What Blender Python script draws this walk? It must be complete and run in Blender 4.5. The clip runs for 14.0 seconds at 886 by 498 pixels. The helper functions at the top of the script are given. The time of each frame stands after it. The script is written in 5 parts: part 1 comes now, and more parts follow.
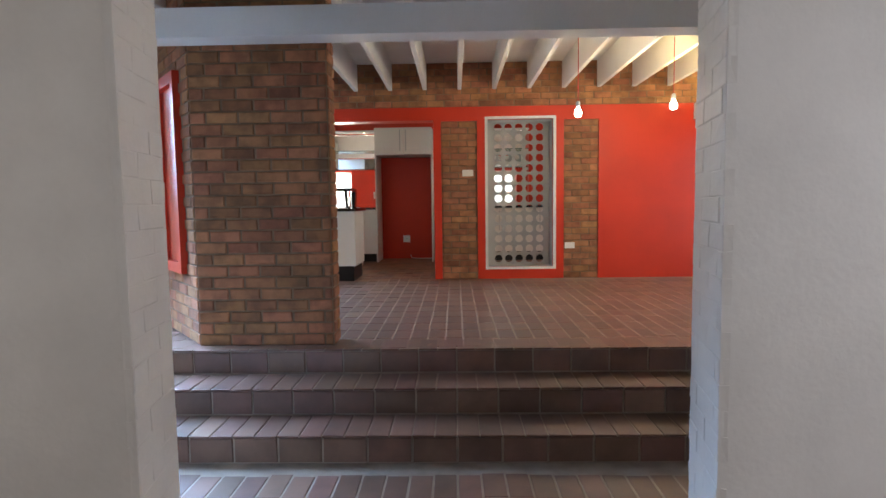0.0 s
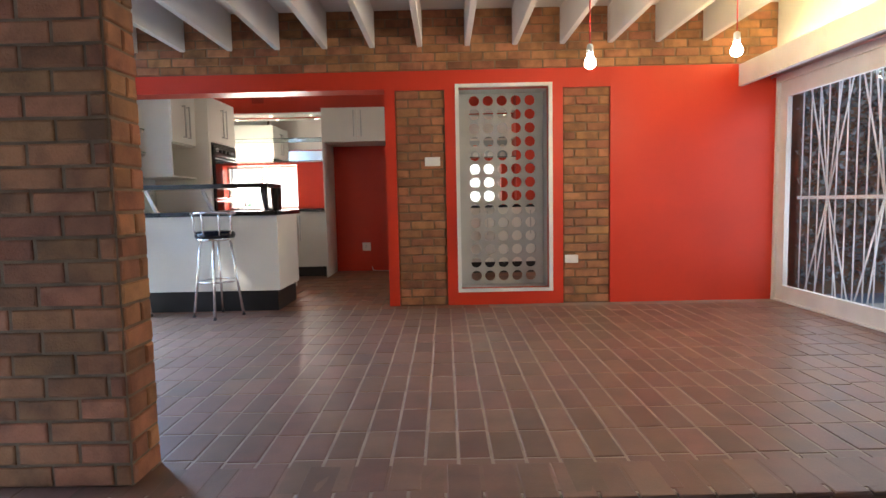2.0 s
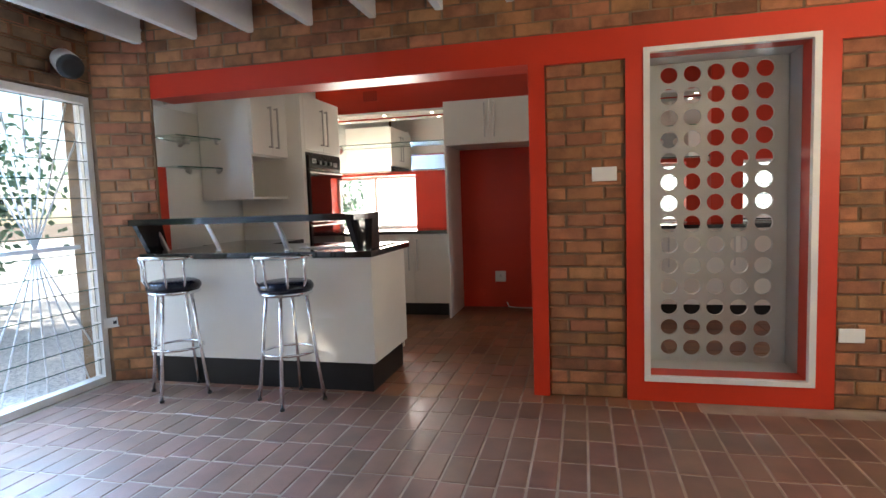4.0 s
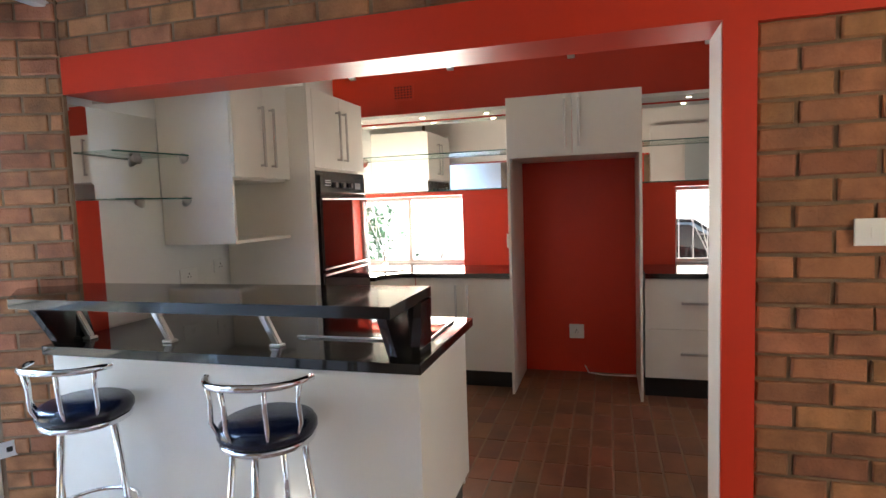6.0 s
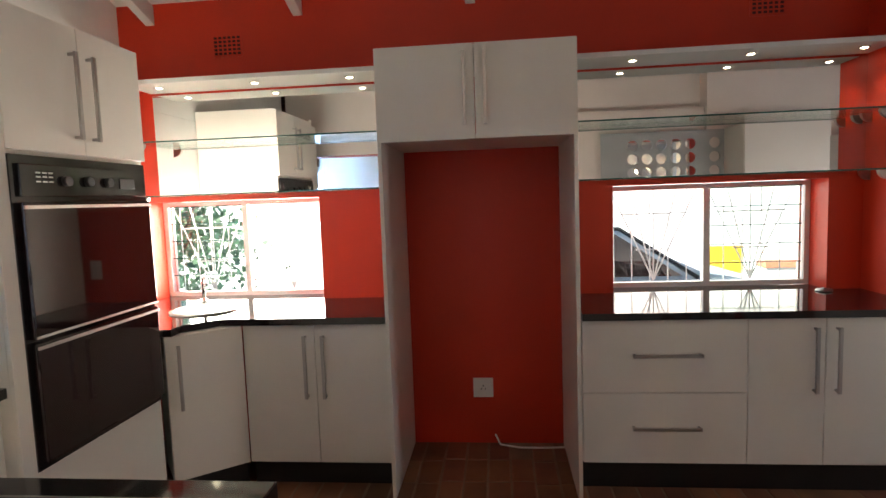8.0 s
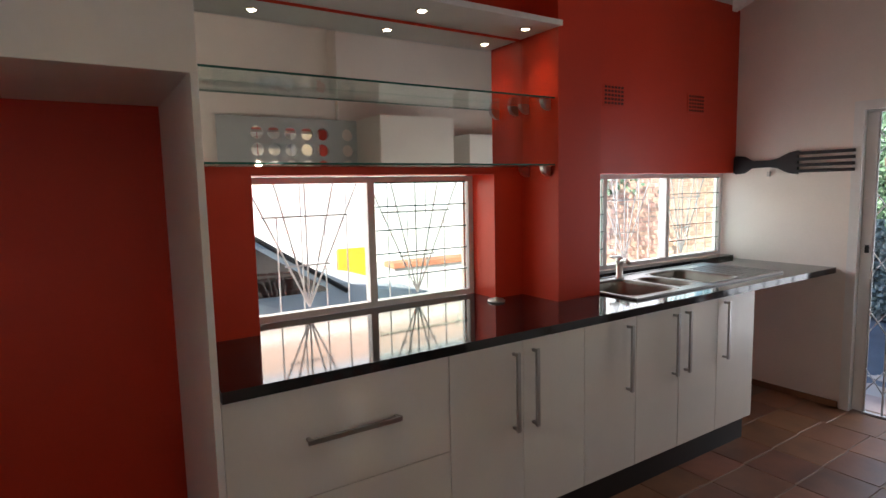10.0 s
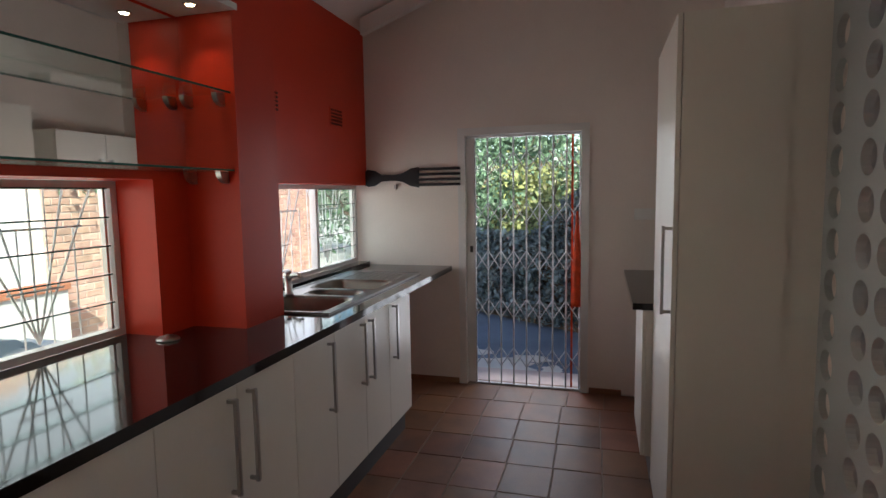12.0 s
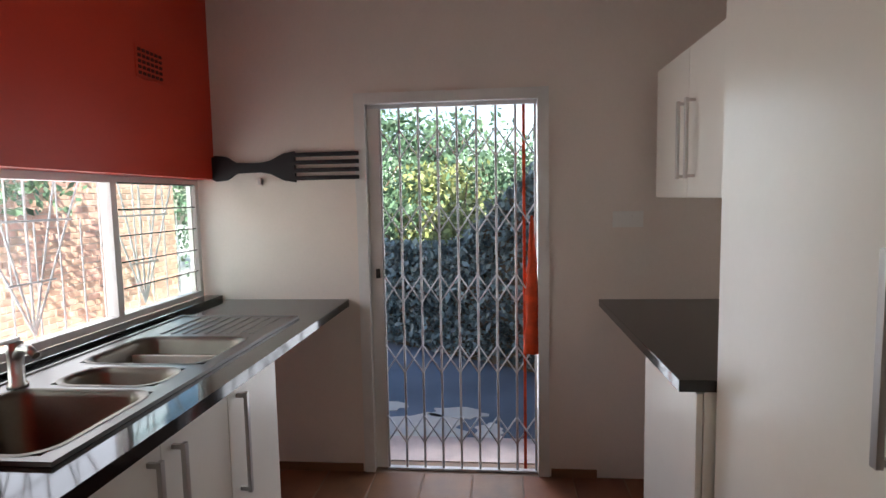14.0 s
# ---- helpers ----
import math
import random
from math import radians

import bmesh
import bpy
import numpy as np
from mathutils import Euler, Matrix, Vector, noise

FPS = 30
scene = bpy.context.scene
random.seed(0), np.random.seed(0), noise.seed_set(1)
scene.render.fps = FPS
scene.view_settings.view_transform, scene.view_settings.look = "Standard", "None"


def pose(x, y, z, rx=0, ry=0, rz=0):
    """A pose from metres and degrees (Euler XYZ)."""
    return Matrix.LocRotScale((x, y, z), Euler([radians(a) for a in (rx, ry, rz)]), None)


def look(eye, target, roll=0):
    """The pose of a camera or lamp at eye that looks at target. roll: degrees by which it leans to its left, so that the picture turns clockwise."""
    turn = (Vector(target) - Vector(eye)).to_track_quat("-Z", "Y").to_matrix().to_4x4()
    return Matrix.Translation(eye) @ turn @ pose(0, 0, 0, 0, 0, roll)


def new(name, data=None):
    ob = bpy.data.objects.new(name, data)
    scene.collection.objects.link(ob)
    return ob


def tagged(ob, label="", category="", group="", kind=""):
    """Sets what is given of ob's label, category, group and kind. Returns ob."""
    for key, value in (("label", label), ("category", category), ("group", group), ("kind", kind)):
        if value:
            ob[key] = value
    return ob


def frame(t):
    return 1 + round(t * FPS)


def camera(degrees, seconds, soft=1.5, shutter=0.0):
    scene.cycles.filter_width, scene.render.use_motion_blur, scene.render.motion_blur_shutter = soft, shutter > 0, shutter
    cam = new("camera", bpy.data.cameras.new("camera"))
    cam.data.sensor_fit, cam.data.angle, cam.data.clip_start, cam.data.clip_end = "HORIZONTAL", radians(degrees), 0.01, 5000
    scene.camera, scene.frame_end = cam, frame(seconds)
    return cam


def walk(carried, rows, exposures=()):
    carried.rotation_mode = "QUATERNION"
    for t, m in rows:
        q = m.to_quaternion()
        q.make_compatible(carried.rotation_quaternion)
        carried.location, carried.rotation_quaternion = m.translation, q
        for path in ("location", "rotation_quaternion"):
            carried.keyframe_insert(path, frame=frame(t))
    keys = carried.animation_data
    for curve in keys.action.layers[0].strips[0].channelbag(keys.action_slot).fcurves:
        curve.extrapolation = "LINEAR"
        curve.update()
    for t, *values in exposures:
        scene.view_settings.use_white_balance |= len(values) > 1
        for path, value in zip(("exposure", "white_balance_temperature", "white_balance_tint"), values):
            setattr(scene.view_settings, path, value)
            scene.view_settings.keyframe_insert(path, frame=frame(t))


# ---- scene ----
cam = camera(76.5, 14.0)
PATH = [
    (0, (-0.088, 0.684, 0.987), (-0.135, 2.677, 0.829), -0.8),
    (0.5, (-0.014, 1.172, 0.983), (-0.06, 3.165, 0.823), -0.9),
    (1, (0.078, 1.643, 0.991), (0.044, 3.636, 0.827), -0.9),
    (1.5, (0.167, 2.133, 0.992), (0.153, 4.126, 0.825), -1.1),
    (2, (0.185, 2.654, 1.002), (0.175, 4.647, 0.836), -1.2),
    (2.5, (0.197, 3.177, 1.02), (0.137, 5.169, 0.854), -1.4),
    (3, (0.113, 3.647, 1.061), (-0.099, 5.628, 0.885), -1.8),
    (3.5, (0.045, 4.108, 1.112), (-0.323, 6.066, 0.94), -1.8),
    (3.7, (0.012, 4.282, 1.168), (-0.42, 6.228, 0.999), -1.9),
    (5.8, (-0.664, 5.865, 1.52), (-1.235, 7.775, 1.36), -2.0),
    (6, (-0.731, 6.048, 1.523), (-1.293, 7.961, 1.362), -2.0),
    (6.5, (-0.854, 6.487, 1.536), (-1.397, 8.404, 1.37), -1.9),
    (7, (-0.913, 6.878, 1.555), (-1.382, 8.815, 1.383), -2.0),
    (7.2, (-0.918, 7.026, 1.558), (-1.353, 8.971, 1.386), -2.0),
    (9.3, (-0.79, 8.405, 1.556), (-0.225, 10.31, 1.352), -1.8),
    (9.5, (-0.789, 8.525, 1.55), (-0.072, 10.381, 1.348), -1.7),
    (10, (-0.773, 8.746, 1.532), (0.302, 10.418, 1.318), -1.3),
    (10.5, (-0.79, 8.954, 1.531), (0.583, 10.393, 1.328), -1.3),
    (11, (-0.892, 9.083, 1.531), (0.736, 10.227, 1.329), -1.1),
    (11.5, (-0.957, 9.172, 1.53), (0.858, 9.988, 1.334), -0.8),
    (12, (-0.858, 9.292, 1.525), (1.056, 9.838, 1.328), -0.9),
    (12.5, (-0.549, 9.442, 1.51), (1.403, 9.83, 1.312), -0.8),
    (13, (-0.166, 9.563, 1.477), (1.803, 9.856, 1.278), -0.9),
    (13.5, (0.188, 9.627, 1.49), (2.165, 9.85, 1.289), -1.0),
    (14, (0.526, 9.648, 1.477), (2.508, 9.843, 1.297), -1.1),
]
walk(cam, [(t, look(eye, target, roll)) for t, eye, target, roll in PATH],
     [(0, 1.7), (1.3, 1.65), (2.5, 1.85), (3.1, 1.8), (3.7, 1.6), (5.8, 1.85), (7.2, 1.9), (9.3, 1.15), (9.7, 1.2), (10, 1.3), (11, 0.9), (11.6, 0.75), (12.5, 0.95), (13.5, 1.25), (14, 1.15)])

# ---- world, sun, lights ----
world = bpy.data.worlds.new("sky")
scene.world = world
world.use_nodes = True
_n, _l = world.node_tree.nodes, world.node_tree.links
sky = _n.new("ShaderNodeTexSky")
sky.sky_type = "NISHITA"
sky.sun_disc = False
SUN_EL, SUN_AZ = 35.0, 240.0  # azimuth clockwise from +y
sky.sun_elevation, sky.sun_rotation = radians(SUN_EL), radians(SUN_AZ)
_n["Background"].inputs["Strength"].default_value = 0.15
_l.new(sky.outputs["Color"], _n["Background"].inputs["Color"])


def lamp(name, kind, m, energy, color=(1, 1, 1), **more):
    data = bpy.data.lights.new(name, kind)
    data.energy, data.color = energy, color
    for key, value in more.items():
        if key == "angle":
            data.angle = value
        elif key == "shape":
            data.shape = value
        elif key == "size":
            data.size = value
        elif key == "size_y":
            data.size_y = value
        elif key == "soft":
            data.shadow_soft_size = value
        elif key == "spot":
            data.spot_size = value
        elif key == "spread":
            data.spread = value
        elif key == "blend":
            data.spot_blend = value
    ob = new(name, data)
    ob.matrix_world = m
    return ob


_az, _el = radians(SUN_AZ), radians(SUN_EL)
sun_way = Vector((math.sin(_az) * math.cos(_el), math.cos(_az) * math.cos(_el), math.sin(_el)))
lamp("sun", "SUN", look(sun_way * 30, (0, 0, 0)), 5.0, (1.0, 0.95, 0.86), angle=radians(0.6))
# the sky's light in the openings
SKYC, SKYB = (0.72, 0.84, 1.0), (0.4, 0.63, 1.0)
lamp("sky_light_louvre", "AREA", look((-3.95, 6.9, 1.9), (-2.2, 5.1, -0.4)), 80.0, SKYB, shape="RECTANGLE", size=1.5, size_y=1.9, spread=radians(112))
lamp("sky_light_slider", "AREA", look((3.62, 6.4, 1.1), (0, 6.0, 0.7)), 8.0, SKYC, shape="RECTANGLE", size=3.0, size_y=1.8)
lamp("sky_light_entrance", "AREA", look((-3.5, 4.9, 1.1), (-2.7, 4.1, -0.2)), 42.0, (0.36, 0.6, 1.0), shape="RECTANGLE", size=0.8, size_y=1.8, spread=radians(85))
lamp("sky_light_window_a", "AREA", look((-2.55, 11.305, 1.27), (-2.55, 9.0, 1.7)), 24.0, (1.0, 0.9, 0.78), shape="RECTANGLE", size=1.0, size_y=0.6)
lamp("sky_light_window_b", "AREA", look((0.44, 11.42, 1.3), (0.44, 9.0, 1.6)), 5.4, (1.0, 0.89, 0.76), shape="RECTANGLE", size=1.7, size_y=0.95)
lamp("sky_light_window_c", "AREA", look((2.5, 11.42, 1.3), (2.7, 9.0, 1.7)), 7.4, (1.0, 0.95, 0.93), shape="RECTANGLE", size=2.0, size_y=0.9)
lamp("sky_light_door", "AREA", look((3.75, 9.83, 1.1), (0, 9.83, 0.6)), 6.5, (0.88, 0.92, 1.0), shape="RECTANGLE", size=0.7, size_y=1.8)
# added fill for the hall walls; no windows are built there
lamp("hall_fill_east", "AREA", look((2.95, 0.9, 1.1), (-1.6, 2.3, 0.6)), 13.0, (0.96, 0.94, 1.0), shape="RECTANGLE", size=1.2, size_y=1.1)
lamp("hall_fill_west", "AREA", look((-3.55, 0.9, 1.1), (1.4, 2.4, 0.7)), 7.0, (1.0, 0.93, 0.88), shape="RECTANGLE", size=1.2, size_y=1.1)


# ---- materials ----
def mat(name, color, rough=0.6, metal=0.0, var=0.12, scale=6.0, fine=60.0, bump=0.1, spec=0.5, rand=0.0, stain=None, coat=0.0):
    """A surface with broad stains, fine grain and a little relief."""
    m = bpy.data.materials.new(name)
    m.use_nodes = True
    n, l = m.node_tree.nodes, m.node_tree.links
    b = n["Principled BSDF"]
    b.inputs["Roughness"].default_value, b.inputs["Metallic"].default_value = rough, metal
    b.inputs["Specular IOR Level"].default_value = spec
    b.inputs["Coat Weight"].default_value = coat
    b.inputs["Coat Roughness"].default_value = 0.12
    co = n.new("ShaderNodeTexCoord")
    big, small = n.new("ShaderNodeTexNoise"), n.new("ShaderNodeTexNoise")
    big.inputs["Scale"].default_value, small.inputs["Scale"].default_value = scale, fine
    big.inputs["Detail"].default_value, small.inputs["Detail"].default_value = 4, 6
    geo = n.new("ShaderNodeNewGeometry")
    for t in (big, small):
        l.new(geo.outputs["Position"], t.inputs["Vector"])
    mix = n.new("ShaderNodeMix")
    mix.data_type = "RGBA"
    dark = stain or tuple(c * (1 - 2.2 * var) for c in color)
    light = tuple(min(1, c * (1 + var)) for c in color)
    mix.inputs[6].default_value, mix.inputs[7].default_value = (*dark, 1), (*light, 1)
    add = n.new("ShaderNodeMath")
    add.operation = "MULTIPLY_ADD"
    add.inputs[1].default_value, add.inputs[2].default_value = 0.35, 0.0
    l.new(small.outputs["Fac"], add.inputs[0])
    sm = n.new("ShaderNodeMapRange")
    sm.inputs["From Min"].default_value, sm.inputs["From Max"].default_value = 0.33, 0.62
    sm.inputs["To Max"].default_value = 0.65
    l.new(big.outputs["Fac"], sm.inputs["Value"])
    l.new(sm.outputs["Result"], add.inputs[2])
    l.new(add.outputs["Value"], mix.inputs[0])
    out = mix.outputs[2]
    if rand:
        info = n.new("ShaderNodeObjectInfo")
        hsv = n.new("ShaderNodeHueSaturation")
        mr = n.new("ShaderNodeMapRange")
        mr.inputs["To Min"].default_value, mr.inputs["To Max"].default_value = 1 - rand, 1 + rand
        hr = n.new("ShaderNodeMapRange")
        hr.inputs["To Min"].default_value, hr.inputs["To Max"].default_value = 0.49, 0.512
        wn = n.new("ShaderNodeTexWhiteNoise")
        wn.noise_dimensions = "1D"
        isl = n.new("ShaderNodeMath")
        isl.operation = "ADD"
        l.new(info.outputs["Random"], isl.inputs[0])
        l.new(geo.outputs["Random Per Island"], isl.inputs[1])
        l.new(isl.outputs["Value"], wn.inputs["W"])
        l.new(wn.outputs["Value"], mr.inputs["Value"])
        sep = n.new("ShaderNodeSeparateColor")
        l.new(wn.outputs["Color"], sep.inputs["Color"])
        l.new(sep.outputs["Green"], hr.inputs["Value"])
        l.new(mr.outputs["Result"], hsv.inputs["Value"])
        l.new(hr.outputs["Result"], hsv.inputs["Hue"])
        l.new(out, hsv.inputs["Color"])
        out = hsv.outputs["Color"]
    l.new(out, b.inputs["Base Color"])
    rr = n.new("ShaderNodeMapRange")
    rr.inputs["To Min"].default_value, rr.inputs["To Max"].default_value = max(0.02, rough * 0.82), min(1, rough * 1.2)
    l.new(big.outputs["Fac"], rr.inputs["Value"])
    l.new(rr.outputs["Result"], b.inputs["Roughness"])
    if bump:
        bp = n.new("ShaderNodeBump")
        bp.inputs["Strength"].default_value, bp.inputs["Distance"].default_value = bump, 0.004
        l.new(small.outputs["Fac"], bp.inputs["Height"])
        l.new(bp.outputs["Normal"], b.inputs["Normal"])
    return m


def glass(name, tint=(1, 1, 1), rough=0.0):
    m = bpy.data.materials.new(name)
    m.use_nodes = True
    n, l = m.node_tree.nodes, m.node_tree.links
    tr, gl, mx, fr, pw, ad = (n.new("ShaderNode" + k) for k in ("BsdfTransparent", "BsdfGlossy", "MixShader", "LayerWeight", "Math", "Math"))
    tr.inputs["Color"].default_value = (*tint, 1)
    gl.inputs["Roughness"].default_value = rough
    fr.inputs["Blend"].default_value = 0.5
    pw.operation, ad.operation = "POWER", "MULTIPLY_ADD"
    pw.inputs[1].default_value, ad.inputs[1].default_value, ad.inputs[2].default_value = 4.0, 0.5, 0.025
    l.new(fr.outputs["Facing"], pw.inputs[0])
    l.new(pw.outputs["Value"], ad.inputs[0])
    l.new(ad.outputs["Value"], mx.inputs["Fac"])
    l.new(tr.outputs["BSDF"], mx.inputs[1])
    l.new(gl.outputs["BSDF"], mx.inputs[2])
    l.new(mx.outputs["Shader"], n["Material Output"].inputs["Surface"])
    return m


def glow(name, color, strength):
    m = bpy.data.materials.new(name)
    m.use_nodes = True
    b = m.node_tree.nodes["Principled BSDF"]
    b.inputs["Base Color"].default_value = (*color, 1)
    b.inputs["Emission Color"].default_value = (*color, 1)
    b.inputs["Emission Strength"].default_value = strength
    return m


M_WHITE = mat("white_paint", (0.78, 0.77, 0.74), 0.6, var=0.05, scale=1.5, bump=0.08)
# warm tint: light bounced off the red walls put into the white
M_WALLK = mat("white_wall_red_bounce", (0.83, 0.75, 0.69), 0.65, var=0.05, scale=1.2, bump=0.1)
M_PBRICK = mat("white_painted_brick", (0.74, 0.73, 0.71), 0.55, var=0.05, scale=3, fine=45, bump=0.35)
M_RED = mat("red_paint", (0.6, 0.037, 0.012), 0.42, var=0.06, scale=1.4, bump=0.08, spec=0.4)
M_BRICK = mat("face_brick", (0.35, 0.148, 0.068), 0.85, var=0.22, scale=9, fine=110, bump=0.7, rand=0.3)
M_MORTAR = mat("mortar", (0.235, 0.15, 0.088), 0.95, var=0.2, scale=8, fine=150, bump=0.8)
M_TILE = mat("clay_floor_tile", (0.185, 0.097, 0.066), 0.44, var=0.16, scale=5, fine=90, bump=0.18, rand=0.2, coat=0.07)
M_TILEK = mat("red_clay_kitchen_tile", (0.24, 0.098, 0.05), 0.5, var=0.2, scale=4, fine=90, bump=0.18, rand=0.22, coat=0.05)
M_GROUTK = mat("kitchen_grout", (0.27, 0.18, 0.13), 0.8, var=0.15, fine=120, bump=0.4)
M_GROUT = mat("floor_grout", (0.34, 0.27, 0.21), 0.8, var=0.15, fine=120, bump=0.4)
M_CAB = mat("white_laminate", (0.80, 0.765, 0.70), 0.32, var=0.03, scale=2, bump=0.02)
M_STONE = mat("black_granite", (0.012, 0.011, 0.012), 0.07, var=0.3, scale=120, fine=400, bump=0.0, spec=0.6)
M_PLINTH = mat("black_plinth", (0.012, 0.012, 0.013), 0.3, var=0.1)
M_STEEL = mat("brushed_steel", (0.52, 0.5, 0.48), 0.3, 1.0, var=0.06, fine=200, bump=0.05)
M_VENT = mat("vent_shadow_red", (0.09, 0.018, 0.014), 0.9, var=0.1)
# bowl steel darkened: shade and dark reflections put into the colour
M_BOWL = mat("shaded_bowl_steel", (0.17, 0.15, 0.125), 0.36, 1.0, var=0.15, fine=200, bump=0.03)
M_SINK = mat("sink_steel", (0.26, 0.25, 0.24), 0.38, 1.0, var=0.05, fine=200, bump=0.03)
M_CHROME = mat("chrome", (0.82, 0.83, 0.84), 0.06, 1.0, var=0.02, bump=0)
# near black vinyl with the blue reflection of the sky in its colour
M_VINYL = mat("blue_sheen_vinyl", (0.004, 0.008, 0.026), 0.22, var=0.1, fine=150, bump=0.15)
M_OVEN = mat("black_enamel", (0.01, 0.008, 0.008), 0.12, var=0.1, bump=0)
M_OVENG = mat("oven_glass", (0.015, 0.006, 0.006), 0.04, var=0.1, bump=0, spec=0.6)
M_MIRROR = mat("mirror_silver", (0.86, 0.88, 0.86), 0.01, 1.0, var=0.0, bump=0)
M_GREYP = mat("grey_panel_paint", (0.46, 0.49, 0.49), 0.45, var=0.06, scale=2, bump=0.05)
M_FRAME = mat("white_gloss_frame", (0.78, 0.77, 0.75), 0.35, var=0.06, scale=3, bump=0.06)
M_PLAST = mat("white_plastic", (0.8, 0.79, 0.76), 0.35, var=0.02, bump=0)
M_DARK = mat("black_plastic", (0.01, 0.01, 0.01), 0.4, var=0.1, bump=0)
M_REDP = mat("red_plastic", (0.5, 0.02, 0.02), 0.4, var=0.05, bump=0)
M_FORK = mat("black_painted_wood", (0.010, 0.010, 0.014), 0.5, var=0.2, bump=0.1)
M_GATE = mat("white_enamel_steel", (0.62, 0.62, 0.63), 0.4, var=0.08, fine=80, bump=0.05)
M_BARS = mat("white_bar_paint", (0.8, 0.8, 0.8), 0.45, var=0.08, bump=0.05)
M_BLKST = mat("black_steel", (0.018, 0.015, 0.013), 0.5, var=0.15, bump=0.1)
M_ORANGE = mat("orange_cloth", (0.75, 0.07, 0.01), 0.6, var=0.15, scale=20, bump=0.2)
M_ASPH = mat("asphalt", (0.17, 0.21, 0.27), 0.8, var=0.2, scale=1.2, fine=180, bump=0.6)
M_CONC = mat("pale_concrete", (0.72, 0.69, 0.64), 0.9, var=0.15, scale=1.0, fine=90, bump=0.4)
M_SOIL = mat("garden_soil", (0.2, 0.15, 0.1), 0.95, var=0.25, scale=2, fine=60, bump=0.6)
M_GRAVEL = mat("gravel", (0.66, 0.62, 0.56), 0.95, var=0.25, scale=30, fine=120, bump=0.8)
M_LEAF = mat("ivy_leaf", (0.19, 0.23, 0.225), 0.38, var=0.3, scale=4, fine=30, bump=0.05, rand=0.45)
# paler ivy copy; the sky's sheen on shaded leaves put into its colour
M_LEAFG = mat("sky_sheen_ivy_leaf", (0.24, 0.31, 0.31), 0.32, var=0.3, scale=4, fine=30, bump=0.05, rand=0.45)
M_LEAF2 = mat("shrub_leaf", (0.13, 0.23, 0.13), 0.5, var=0.3, scale=2, fine=30, bump=0.05, rand=0.5)
# lighter, yellower leaf; the sunlight on one shrub is put into its colour
M_LEAF3 = mat("painted_sun_leaf", (0.3, 0.34, 0.13), 0.45, var=0.3, scale=2, fine=30, bump=0.05, rand=0.5)
M_BARK = mat("bark", (0.12, 0.085, 0.06), 0.9, var=0.25, fine=40, bump=0.6)
M_PINK = mat("pink_concrete", (0.62, 0.5, 0.46), 0.85, var=0.15, scale=5, fine=90, bump=0.4)
M_OBRICK = mat("orange_brick", (0.74, 0.47, 0.36), 0.9, var=0.15, fine=90, bump=0.5, rand=0.2)
M_PALEM = mat("pale_mortar", (0.7, 0.62, 0.55), 0.95, var=0.15, scale=8, fine=150, bump=0.6)
M_TERRA = mat("terracotta", (0.55, 0.22, 0.12), 0.85, var=0.15, scale=3, fine=60, bump=0.3)
M_CARP = mat("silver_blue_car_paint", (0.3, 0.38, 0.44), 0.3, var=0.05, bump=0, coat=0.3)
M_TYRE = mat("tyre_rubber", (0.02, 0.02, 0.02), 0.8, var=0.1)
M_YEL = mat("yellow_paint", (0.7, 0.42, 0.03), 0.5, var=0.08)
M_WOOD = mat("brown_wood", (0.25, 0.12, 0.06), 0.55, var=0.2, scale=3, fine=50, bump=0.15)
M_GLASS = glass("window_glass")
M_GLASSG = glass("green_glass", (0.93, 0.985, 0.965))
M_EDGE = mat("glass_edge", (0.02, 0.1, 0.08), 0.1, var=0.05, bump=0)
M_BULB = glow("bulb_glow", (1.0, 0.9, 0.72), 40.0)
M_SPOT = glow("spot_glow", (1.0, 0.86, 0.6), 10.0)
M_TUBE = glow("tube_glow", (1.0, 0.82, 0.42), 9.0)


# ---- building helpers ----
def box(bm, x0, x1, y0, y1, z0, z1):
    v = [bm.verts.new(p) for p in ((x0, y0, z0), (x1, y0, z0), (x1, y1, z0), (x0, y1, z0), (x0, y0, z1), (x1, y0, z1), (x1, y1, z1), (x0, y1, z1))]
    for f in ((3, 2, 1, 0), (4, 5, 6, 7), (0, 1, 5, 4), (1, 2, 6, 5), (2, 3, 7, 6), (3, 0, 4, 7)):
        bm.faces.new([v[i] for i in f])
    return v


def bbox(x0, x1, y0, y1, z0, z1, bevel=0.0):
    bm = bmesh.new()
    box(bm, x0, x1, y0, y1, z0, z1)
    if bevel:
        bmesh.ops.bevel(bm, geom=bm.edges[:], offset=bevel, segments=2, affect="EDGES", profile=0.6)
    return bm


